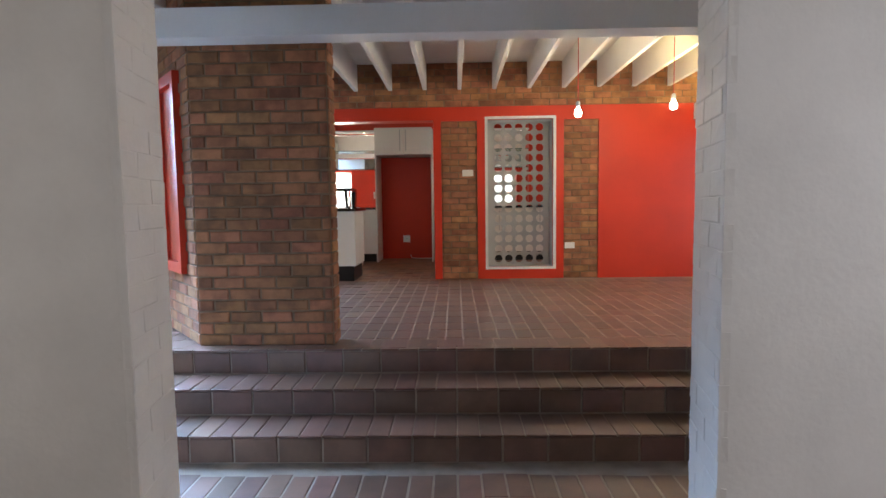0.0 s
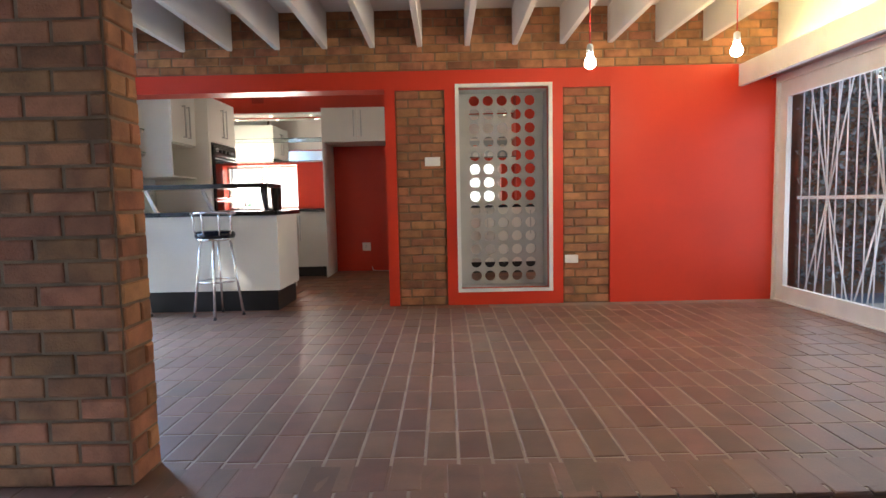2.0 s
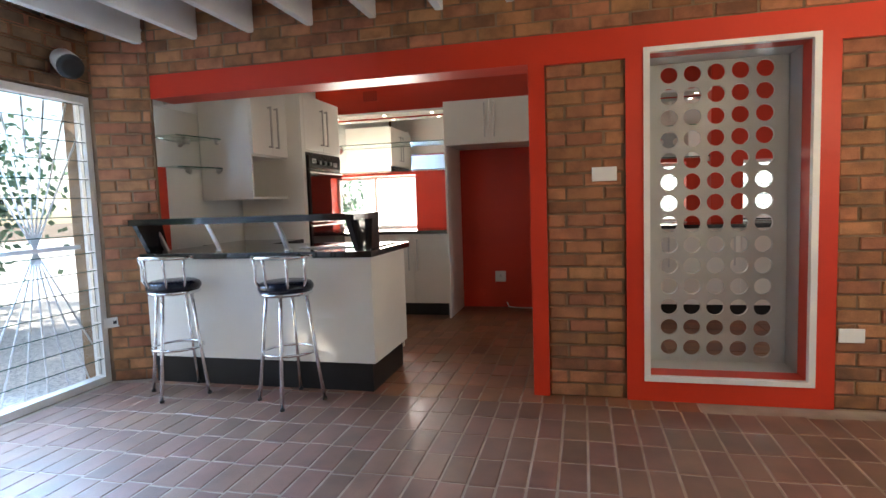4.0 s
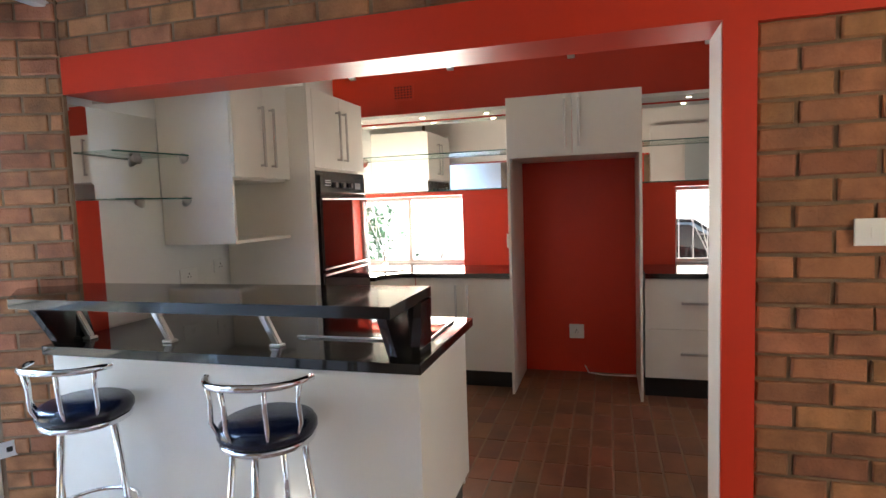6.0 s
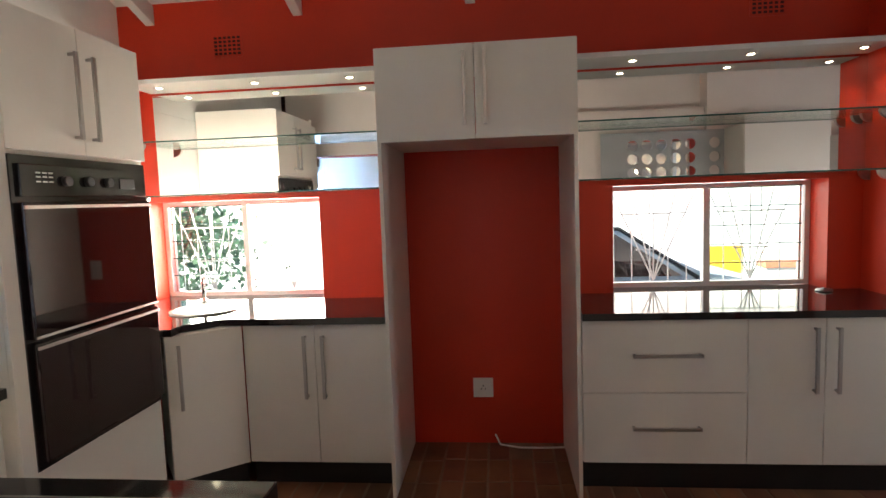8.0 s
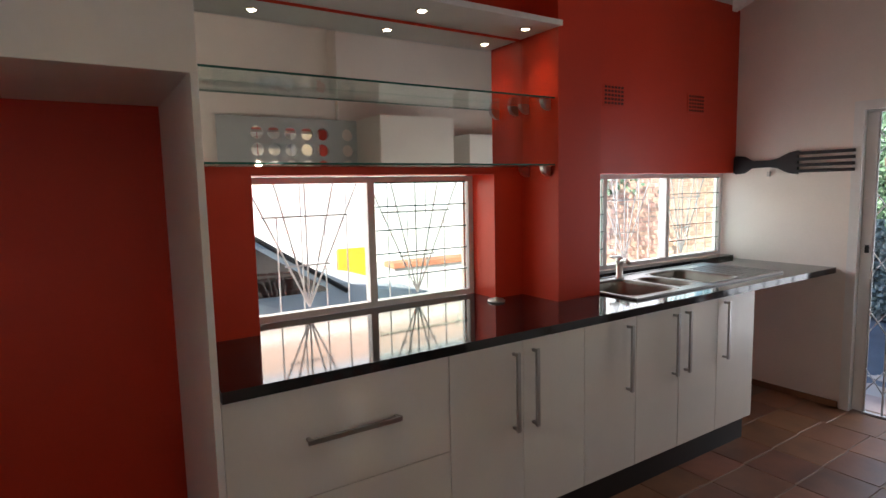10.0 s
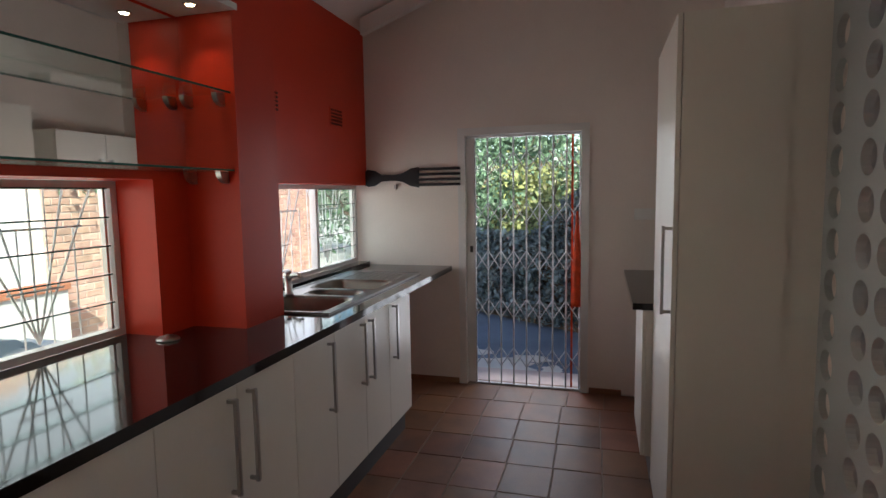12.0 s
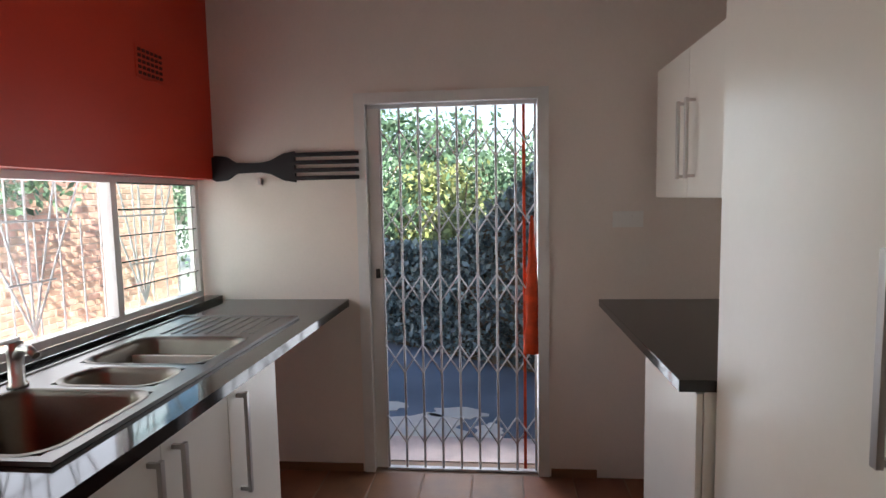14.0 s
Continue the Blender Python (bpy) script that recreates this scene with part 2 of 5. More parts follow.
def grid_solid(us, vs, solid, w0, w1, axis="z"):
    """One connected slab cut on a grid, solid where solid(u, v) says so. axis: the way of its thickness."""
    place = {"z": lambda u, v, w: (u, v, w), "y": lambda u, v, w: (u, w, v), "x": lambda u, v, w: (w, u, v)}[axis]
    bm, made = bmesh.new(), {}

    def vert(i, j, k):
        if (i, j, k) not in made:
            made[i, j, k] = bm.verts.new(place(us[i], vs[j], w1 if k else w0))
        return made[i, j, k]

    full = {(i, j) for i in range(len(us) - 1) for j in range(len(vs) - 1) if solid((us[i] + us[i + 1]) / 2, (vs[j] + vs[j + 1]) / 2)}
    for i, j in full:
        for k in (0, 1):
            bm.faces.new([vert(i, j, k), vert(i + 1, j, k), vert(i + 1, j + 1, k), vert(i, j + 1, k)])
        for di, dj, (a, b) in ((-1, 0, ((i, j), (i, j + 1))), (1, 0, ((i + 1, j), (i + 1, j + 1))), (0, -1, ((i, j), (i + 1, j))), (0, 1, ((i, j + 1), (i + 1, j + 1)))):
            if (i + di, j + dj) not in full:
                bm.faces.new([vert(*a, 0), vert(*b, 0), vert(*b, 1), vert(*a, 1)])
    return bm


def prism(points, z0, z1, bm=None):
    """A footprint, counter-clockwise, raised from z0 to z1."""
    bm = bm or bmesh.new()
    lo, hi = [bm.verts.new((x, y, z0)) for x, y in points], [bm.verts.new((x, y, z1)) for x, y in points]
    bm.faces.new(lo[::-1]), bm.faces.new(hi)
    k = len(points)
    for i in range(k):
        bm.faces.new((lo[i], lo[(i + 1) % k], hi[(i + 1) % k], hi[i]))
    return bm


def tube(points, r, n=10, bm=None, closed=False):
    """A round bar along a line of points."""
    bm = bm or bmesh.new()
    pts = [Vector(p) for p in points]
    rings, k = [], len(pts)
    up = None
    for i, p in enumerate(pts):
        a = pts[i - 1] if (i or closed) else p
        b = pts[(i + 1) % k] if (i < k - 1 or closed) else p
        d = (b - a).normalized()
        if up is None:
            up = d.orthogonal().normalized()
        u = (up - d * up.dot(d)).normalized()
        up = u
        w = d.cross(u)
        rr = r[i] if isinstance(r, (list, tuple)) else r
        rings.append([bm.verts.new(p + (u * math.cos(2 * math.pi * j / n) + w * math.sin(2 * math.pi * j / n)) * rr) for j in range(n)])
    for i in range(k if closed else k - 1):
        a, b = rings[i], rings[(i + 1) % k]
        for j in range(n):
            f = bm.faces.new((a[j], a[(j + 1) % n], b[(j + 1) % n], b[j]))
            f.smooth = True
    if not closed:
        bm.faces.new(rings[0][::-1]), bm.faces.new(rings[-1])
    return bm


def lathe(profile, n=24, bm=None, at=(0, 0, 0)):
    """A turned shape from (radius, height) pairs."""
    bm = bm or bmesh.new()
    rings = [[bm.verts.new((at[0] + r * math.cos(2 * math.pi * j / n), at[1] + r * math.sin(2 * math.pi * j / n), at[2] + z)) for j in range(n)] for r, z in profile]
    for a, b in zip(rings, rings[1:]):
        for j in range(n):
            f = bm.faces.new((a[j], a[(j + 1) % n], b[(j + 1) % n], b[j]))
            f.smooth = True
    bm.faces.new(rings[0][::-1]), bm.faces.new(rings[-1])
    return bm


def link(name, bm, material, normals=True):
    if normals:
        bmesh.ops.recalc_face_normals(bm, faces=bm.faces[:])
    me = bpy.data.meshes.new(name)
    bm.to_mesh(me)
    bm.free()
    me.materials.append(material)
    return new(name, me)


def part(name, bm, material, parent, label=""):
    ob = link(name, bm, material)
    ob.parent = parent
    return tagged(ob, label) if label else ob


def thing(name, at=(0, 0, 0), turn=0.0):
    ob = new(name)
    ob.matrix_world = pose(*at, 0, 0, turn)
    ob.empty_display_size = 0.1
    return ob


def structure(name, bm, material, label, category):
    return tagged(link(name, bm, material), label, category, "", "structure")


# ---- large structure ----
YB = 8.07   # living side of the wall to the kitchen
ZJ, ZC = 2.46, 2.80
tagged(link("ground", bbox(-120, 120, -120, 120, -0.9, -0.75), M_SOIL), "flat brown garden soil round the house", "ground", "", "structure")

# wall between living room and kitchen
bm = bmesh.new()
for x0, x1, z0, z1 in ((-3.10, -0.37, 2.075, 2.24), (-0.37, -0.27, 0, 2.24), (-0.27, 0.20, 2.06, 2.24), (0.20, 0.31, 0, 2.24), (0.31, 1.21, 2.10, 2.24),
                       (0.31, 1.21, 0, 0.135), (1.21, 1.32, 0, 2.24), (1.32, 1.77, 2.06, 2.24), (1.77, 3.45, 0, 2.24)):
    box(bm, x0, x1, YB, YB + 0.24, z0, z1)
wall_back = structure("wall_back", bm, M_RED, "red painted wall between living room and kitchen", "wall")
bm = bmesh.new()
for x0, x1 in ((-0.27, 0.20), (1.32, 1.77)):
    box(bm, x0, x1, YB + 0.03, YB + 0.24, 0, 2.06)
wall_panel = structure("wall_brick_panels", bm, M_MORTAR, "brown face brick panels set into the red wall", "wall")
wall_band = structure("wall_brick_band", bbox(-3.5, 3.45, YB + 0.012, YB + 0.24, 2.24, 3.9), M_MORTAR, "brown face brick band above the red wall", "wall")
structure("wall_jamb", bbox(-0.372, -0.366, YB + 0.02, YB + 0.238, 0, 2.073), M_WHITE, "white painted reveal of the kitchen opening", "wall")
# grey lined recess behind the wall
bm = bmesh.new()
for a in ((0.29, 0.312, YB + 0.24, 8.515, 0.11, 2.12), (1.208, 1.23, YB + 0.24, 8.515, 0.11, 2.12), (0.312, 1.208, YB + 0.24, 8.515, 2.098, 2.12), (0.312, 1.208, YB + 0.24, 8.515, 0.11, 0.137)):
    box(bm, *a)
structure("recess_lining", bm, M_GREYP, "grey painted deep recess lining of the screen", "wall")
bm = bmesh.new()
for a in ((0.30, 0.335, YB - 0.012, YB + 0.03, 0.125, 2.11), (1.185, 1.22, YB - 0.012, YB + 0.03, 0.125, 2.11), (0.335, 1.185, YB - 0.012, YB + 0.03, 2.08, 2.11), (0.335, 1.185, YB - 0.012, YB + 0.03, 0.125, 0.155)):
    box(bm, *a)
structure("recess_trim", bm, M_FRAME, "white painted timber trim round the recess", "trim")
# kitchen side of the thick wall
bm = bmesh.new()
for a in ((-0.2, 0.285, YB + 0.241, 8.47, 0, 2.4), (0.285, 1.235, YB + 0.241, 8.47, 2.125, 2.4), (0.285, 1.235, YB + 0.241, 8.47, 0, 0.105), (-3.2, 1.24, YB + 0.241, 8.325, 2.4, 3.9), (-3.2, -0.2, YB + 0.241, 8.325, 2.08, 2.4)):
    box(bm, *a)
structure("wall_kitchen_face", bm, M_WALLK, "white plastered kitchen side of the dividing wall", "wall")
structure("wall_kitchen_south", bbox(1.24, 3.45, YB + 0.24, 8.525, 0, 3.9), M_WALLK, "white wall behind the tall kitchen cupboard", "wall")

# left side: short brick return, louvre window wall, entrance and angled wall
A0, A1 = Vector((-1.93, 4.62)), Vector((-2.69, 5.52))
structure("wall_return", prism([(-3.10, YB), (-3.10, 8.088), (-3.75, 8.088), (-3.75, 7.93), (-3.47, 7.92)], 0, 2.24), M_MORTAR, "brown face brick wall beside the louvre window", "wall")
structure("wall_return_top", prism([(-3.10, YB + 0.002), (-3.10, 8.31), (-3.75, 8.31), (-3.75, 7.93), (-3.47, 7.922)], 2.24, 3.9), M_MORTAR, "brown face brick above the louvre window", "wall")
bm = bbox(-3.75, -3.48, 6.26, 7.93, 2.10, 3.9)
wall_left = structure("wall_left", bm, M_MORTAR, "brown face brick wall with a full height louvre window", "wall")
structure("wall_entrance_side", prism([(-2.62, 5.62), (-3.42, 6.42), (-3.55, 6.26), (-2.69, 5.522)], 0, 3.2), M_WHITE, "white painted wall beside the entrance", "wall")
structure("wall_angled", prism([(-1.93, 4.62), (-2.69, 5.52), (-2.62, 5.62), (-1.75, 4.80)][::-1], 0, 3.2), M_MORTAR, "face brick wall at an angle beside the entrance", "wall")
column = structure("wall_column", bbox(-1.93, -0.965, 4.612, 4.80, 0, 3.2), M_MORTAR, "wide brown face brick pier at the top of the steps", "wall")
structure("wall_over_entrance", prism([(-2.69, 5.52), (-3.62, 4.98), (-3.62, 5.2), (-2.75, 5.68)], 2.06, 3.2), M_BLKST, "dark timber panel over the entrance door", "wall")
structure("wall_left_hall", bbox(-3.75, -3.6, -2.0, 5.0, -0.75, 3.2), M_WHITE, "white plastered wall of the lower hall", "wall")
# right side
structure("wall_right_return", bbox(2.12, 3.6, 4.45, 4.66, -0.52, 3.2), M_WHITE, "white wall at the end of the steps", "wall")
bm = bbox(3.33, 3.55, 4.66, YB, 2.30, 3.2)
structure("wall_right_top", bm, M_WHITE, "white wall above the sliding door", "wall")
structure("wall_right_hall", bbox(3.0, 3.15, -2.0, 4.45, -0.75, 3.2), M_WHITE, "white plastered wall of the lower hall", "wall")
structure("wall_hall_end", bbox(-3.75, 3.15, -2.15, -2.0, -0.75, 3.2), M_WHITE, "white plastered wall of the lower hall", "wall")
wall_hall_l = structure("wall_hall_left", prism([(-1.09, 2.36), (-1.145, 2.71), (-3.6, 2.71), (-3.6, 2.36)], -0.52, ZC), M_PBRICK, "white painted brick wall beside the hall opening", "wall")
wall_hall_r = structure("wall_hall_right", prism([(0.73, 2.42), (3.0, 2.42), (3.0, 2.80), (0.80, 2.80)], -0.52, ZC), M_PBRICK, "white painted brick wall beside the hall opening", "wall")
bm = bbox(-3.6, 2.12, 4.22, 4.40, 2.04, 2.22)
for s in (0,):
    v = [bm.verts.new(p) for p in ((1.62, 4.222, 2.041), (2.12, 4.222, 1.42), (2.12, 4.222, 2.041), (1.62, 4.398, 2.041), (2.12, 4.398, 1.42), (2.12, 4.398, 2.041))]
    for f in ((0, 1, 2), (5, 4, 3), (0, 3, 4, 1), (1, 4, 5, 2), (2, 5, 3, 0)):
        bm.faces.new([v[i] for i in f])
structure("beam", bm, M_WHITE, "white painted cross beam over the steps", "beam")
# kitchen walls
YK = 11.05
WIN = ((-3.16, -2.0), (-0.19, 1.03), (1.56, 3.42))
bm = grid_solid((-3.45, -3.16, -2.0, -0.19, 1.03, 1.22), (0, 0.93, 1.6, 3.0), lambda x, z: not (0.93 < z < 1.6 and any(a < x < b for a, b in WIN)), YK, YK + 0.25, "y")
structure("wall_kitchen_north", bm, M_RED, "red painted kitchen wall with low windows", "wall")
bm = grid_solid((1.221, 1.56, 3.418), (0, 0.93, 1.6, 3.0), lambda x, z: not (0.93 < z < 1.6 and x > 1.56), 11.15, YK + 0.25, "y")
structure("wall_kitchen_sink", bm, M_RED, "red painted kitchen wall over the sink window", "wall")
# unseen skin, added so the parked car reflects white rather than red
bm = grid_solid((-3.45, -3.16, -2.0, -0.19, 1.03, 1.56, 3.418), (-0.12, 0.93, 1.6, 2.7), lambda x, z: not (0.93 < z < 1.6 and any(a < x < b for a, b in WIN)), YK + 0.252, YK + 0.275, "y")
structure("outer_white_skin", bm, M_WHITE, "unseen white skin added outside, keeps red from reflecting in the car", "wall")
structure("wall_pier", bbox(1.22, 1.52, 10.78, 11.15, 0, 3.1), M_RED, "red painted pier between the kitchen windows", "wall")
structure("wall_kitchen_west", bbox(-3.45, -3.25, 8.09, YK, 0, 2.238), M_WHITE, "cream white kitchen side wall", "wall")
structure("wall_kitchen_west_top", bbox(-3.45, -3.25, 8.312, YK, 2.24, 3.95), M_WHITE, "cream white upper kitchen side wall", "wall")
structure("red_reveal", bbox(-3.249, -3.235, 8.092, 8.335, 0, 1.6), M_RED, "red painted strip at the end of the kitchen side wall", "wall")
bm = grid_solid((8.31, 9.395, 10.375, 11.3), (0, 2.0, 3.95), lambda y, z: z > 2 or not 9.395 < y < 10.375, 3.42, 3.62, "x")
structure("wall_kitchen_east", bm, M_WALLK, "white kitchen wall round the back door", "wall")
for a, b in ((9.145, 9.38), (10.39, 11.14)):
    structure("baseboard", bbox(3.408, 3.419, a, b, 0.001, 0.045, 0.003), M_WOOD, "scuffed brown skirting beside the back door", "baseboard")
# ceilings
structure("ceiling_living", bbox(-3.75, 3.6, -2.15, YB + 0.012, ZC, ZC + 0.1), M_WHITE, "white painted boarded ceiling", "ceiling")
bm = bmesh.new()
v = [bm.verts.new(p) for p in ((-3.5, 11.35, 2.73), (3.65, 11.35, 2.73), (3.65, 8.2, 3.9), (-3.5, 8.2, 3.9), (-3.5, 11.35, 2.83), (3.65, 11.35, 2.83), (3.65, 8.2, 4.0), (-3.5, 8.2, 4.0))]
for f in ((0, 1, 2, 3), (7, 6, 5, 4), (0, 4, 5, 1), (1, 5, 6, 2), (2, 6, 7, 3), (3, 7, 4, 0)):
    bm.faces.new([v[i] for i in f])
structure("ceiling_kitchen", bm, M_WHITE, "white painted sloping kitchen ceiling", "ceiling")


def rafter(x, w, y0, z0, y1, z1, h):
    bm = bmesh.new()
    v = [bm.verts.new(p) for p in ((x - w, y0, z0), (x, y0, z0), (x, y1, z1), (x - w, y1, z1), (x - w, y0, z0 + h), (x, y0, z0 + h), (x, y1, z1 + h), (x - w, y1, z1 + h))]
    for f in ((0, 1, 2, 3), (7, 6, 5, 4), (0, 4, 5, 1), (1, 5, 6, 2), (2, 6, 7, 3), (3, 7, 4, 0)):
        bm.faces.new([v[i] for i in f])
    bmesh.ops.bevel(bm, geom=bm.edges[:], offset=0.004, segments=1, affect="EDGES")
    return bm


for i in range(-7, 7):
    ob = link("ceiling_joist", rafter(0.003 + 0.447 * i, 0.05, 2.85 if i < 5 else 2.9, ZJ, YB + 0.01, ZJ, ZC - ZJ - 0.002), M_WHITE)
    tagged(ob, "white painted exposed timber ceiling joist", "joist", "ceiling joists", "structure")
for x in (-3.0, -2.04, -0.98, 0.09, 1.15, 2.2, 3.2):
    ob = link("kitchen_rafter", rafter(x, 0.06, 11.05, 2.71, 8.32, 3.725, 0.12), M_WHITE)
    tagged(ob, "white painted sloping roof rafter", "rafter", "kitchen rafters", "structure")
# floors
floor_living = structure("floor_living", bbox(-3.75, 3.6, 4.5, YB, -0.3, -0.003), M_GROUT, "brown clay tile floor with pale joints", "floor")
floor_kitchen = structure("floor_kitchen", bbox(-3.45, 3.55, YB, 11.3, -0.3, -0.003), M_GROUTK, "red brown clay tile kitchen floor", "floor")
floor_lower = structure("floor_lower", bbox(-3.75, 3.15, -2.15, 4.5, -0.75, -0.513), M_GROUT, "brown clay tile floor of the lower hall", "floor")
steps = []
for k in range(3):
    y = 3.835 + 0.325 * k
    z1 = -0.17 * (2 - k)
    if k < 2:
        steps.append(structure("step_%d" % (k + 1), bbox(-3.6, 2.12, y + 0.012, y + 0.337, -0.516, z1 - 0.006), M_GROUT, "dark brown tiled step", "step"))
    else:
        steps.append(structure("step_3", bbox(-3.6, 2.12, y + 0.012, 4.502, -0.516, z1 - 0.006), M_GROUT, "dark brown tiled step", "step"))


# ---- kitchen things ----
def handle(parent, x, z0, z1, y=-0.0, flat=False):
    """A bar handle with two short posts, upright or lying, on a front at y."""
    w = 0.011
    if flat:
        bm = bbox(z0, z1, y - 0.038, y - 0.026, x - w / 2 - 0.003, x + w / 2 + 0.003, 0.0015)
        for a in (z0 + 0.004, z1 - 0.016):
            box(bm, a, a + 0.012, y - 0.027, y, x - w / 2, x + w / 2)
    else:
        bm = bbox(x - w / 2 - 0.003, x + w / 2 + 0.003, y - 0.038, y - 0.026, z0, z1, 0.0015)
        for a in (z0 + 0.004, z1 - 0.016):
            box(bm, x - w / 2, x + w / 2, y - 0.027, y, a, a + 0.012)
    return part("handle", bm, M_STEEL, parent, "brushed steel bar handle")


def unit(name, at, turn, w, d, z0, z1, fronts, label, category="cabinet", plinth=0.0, top=True):
    """A cabinet: its front's lower left corner at `at`, width to the right as seen facing it. fronts: (x0, x1, z0, z1, handles)."""
    t = thing(name, (at[0], at[1], 0), turn)
    th = 0.018
    for k, a in (("side_panel", (0, th, 0.02, d, z0, z1)), ("side_panel", (w - th, w, 0.02, d, z0, z1)), ("bottom_panel", (th, w - th, 0.02, d, z0, z0 + th)), ("top_panel", (th, w - th, 0.02, d, z1 - th, z1)), ("back_panel", (th, w - th, d - 0.01, d, z0 + th, z1 - th))):
        if top or k != "top_panel":
            part(k, bbox(*a), M_CAB, t)
    for x0, x1, a, b, hs in fronts:
        dr = part("door" if "d" not in str(hs[:1]) else "drawer_front", bbox(x0 + 0.0015, x1 - 0.0015, 0, 0.018, a + 0.0015, b - 0.0015, 0.002), M_CAB, t)
        for h in hs:
            if h[0] == "d":
                handle(dr, h[1], h[2], h[3], 0, True)
            else:
                handle(dr, h[0], h[1], h[2])
    if plinth:
        part("plinth", bbox(0, w, 0.05, 0.068, 0, z0 - 0.002), M_PLINTH, t, "black plinth")
    return tagged(t, label, category)


YF = 10.47
# drawers and cupboards under the long worktop
g = "white base cabinets along the window wall"
u = unit("drawer_cabinet", (-0.465, YF), 0, 0.815, 0.56, 0.155, 0.912, [(0, 0.815, 0.53, 0.91, [("d", 0.73, 0.25, 0.592)]), (0, 0.815, 0.155, 0.53, [("d", 0.35, 0.245, 0.588)])], "white two drawer kitchen base cabinet", "cabinet", 0.155)
tagged(u, group=g)
u = unit("base_cabinet", (0.35, YF), 0, 0.725, 0.56, 0.155, 0.912, [(0, 0.366, 0.155, 0.91, [(0.314, 0.535, 0.867)]), (0.366, 0.725, 0.155, 0.91, [(0.418, 0.535, 0.867)])], "white double door kitchen base cabinet", "cabinet", 0.155)
tagged(u, group=g)
u = unit("base_cabinet", (1.075, YF), 0, 0.355, 0.56, 0.155, 0.912, [(0, 0.355, 0.155, 0.91, [(0.29, 0.55, 0.873)])], "white single door kitchen base cabinet", "cabinet", 0.155)
tagged(u, group=g)
u = unit("sink_cabinet", (1.43, YF), 0, 1.05, 0.56, 0.155, 0.912, [(0, 0.34, 0.155, 0.91, [(0.287, 0.555, 0.878)]), (0.34, 0.68, 0.155, 0.91, [(0.389, 0.555, 0.878)]), (0.68, 1.05, 0.155, 0.91, [(0.74, 0.56, 0.884)])], "white three door cabinet under the sink", "cabinet", 0.155, False)
tagged(u, group=g)
# worktop with cut-outs for the bowls
BOWLS = ((1.565, 1.955, 10.60, 11.02), (2.0, 2.165, 10.63, 10.95), (2.215, 2.56, 10.60, 11.03))
IN_BOWL = lambda x, y: any(a < x < b and c < y < d for a, b, c, d in BOWLS)
xs = [-0.465, 1.215, 1.525] + sorted(v for b in BOWLS for v in b[:2]) + [3.415]
ys = [10.44, 10.60, 10.63, 10.775, 10.95, 11.02, 11.03, 11.045, 11.14]
bm = grid_solid(xs, ys, lambda x, y: not IN_BOWL(x, y) and not (x < 1.215 and y > 11.045) and not (1.215 < x < 1.525 and y > 10.775), 0.915, 0.952)
tagged(link("worktop", bm, M_STONE), "polished black granite worktop on white cabinets", "worktop")
for k, w in enumerate(WIN[1:2]):
    structure("window_sill", bbox(w[0], w[1], 11.046, 11.24, 0.93, 0.951), M_STONE, "black granite window sill", "sill")
structure("window_sill_c", bbox(1.56, 3.415, 11.141, 11.24, 0.93, 0.975), M_STONE, "black granite window sill", "sill")

# sink: deck with three bowls and a grooved drainer
sink = thing("double_sink", (0, 0, 0.953))
X0, X1, Y0, Y1 = 1.53, 2.95, 10.545, 11.10
xs = [X0, X0 + 0.012] + sorted(v for b in BOWLS for v in b[:2]) + [X1 - 0.012, X1]
ys = [Y0, Y0 + 0.012, 10.60, 10.63, 10.95, 11.02, 11.03, Y1 - 0.012, Y1]
part("deck", grid_solid(xs, ys, lambda x, y: not IN_BOWL(x, y), 0, 0.006), M_SINK, sink)
part("rim", grid_solid(xs, ys, lambda x, y: not (X0 + 0.012 < x < X1 - 0.012 and Y0 + 0.012 < y < Y1 - 0.012), 0.0062, 0.011), M_SINK, sink)
for k in range(9):
    y = Y0 + 0.07 + k * 0.046
    part("drainer_rib", bbox(2.61, X1 - 0.04, y, y + 0.014, 0.0062, 0.0105, 0.0015), M_SINK, sink)


def rounded(x0, x1, y0, y1, r, n=6):
    pts = []
    for cx, cy, a in ((x1 - r, y1 - r, 0), (x0 + r, y1 - r, 90), (x0 + r, y0 + r, 180), (x1 - r, y0 + r, 270)):
        for k in range(n + 1):
            w = radians(a + 90 * k / n)
            pts.append((cx + r * math.cos(w), cy + r * math.sin(w)))
    return pts


for x0, x1, y0, y1 in BOWLS:
    bm = bmesh.new()
    deep = 0.19 if x1 - x0 > 0.3 else 0.1
    r = 0.07
    rings = []
    for inset, z in ((-0.012, 0.0075), (0.004, 0.006), (0.012, -0.01), (0.02, -deep + 0.03), (0.05, -deep), (0.07, -deep - 0.002)):
        rings.append([bm.verts.new((x, y, z)) for x, y in rounded(x0 + inset, x1 - inset, y0 + inset, y1 - inset, max(0.012, r - inset * 0.4))])
    for a, b in zip(rings, rings[1:]):
        for j in range(len(a)):
            f = bm.faces.new((a[j], a[(j + 1) % len(a)], b[(j + 1) % len(a)], b[j]))
            f.smooth = True
    bm.faces.new(rings[-1])
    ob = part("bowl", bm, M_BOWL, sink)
    part("drain", lathe([(0.03, 0), (0.034, 0.004), (0.02, 0.004), (0.005, 0.003)], 16, None, ((x0 + x1) / 2, (y0 + y1) / 2, -deep)), M_CHROME, ob)
tagged(sink, "stainless steel sink with two bowls, small bowl and drainer", "sink")
tap = thing("mixer_tap", (1.978, 11.03, 0.959))
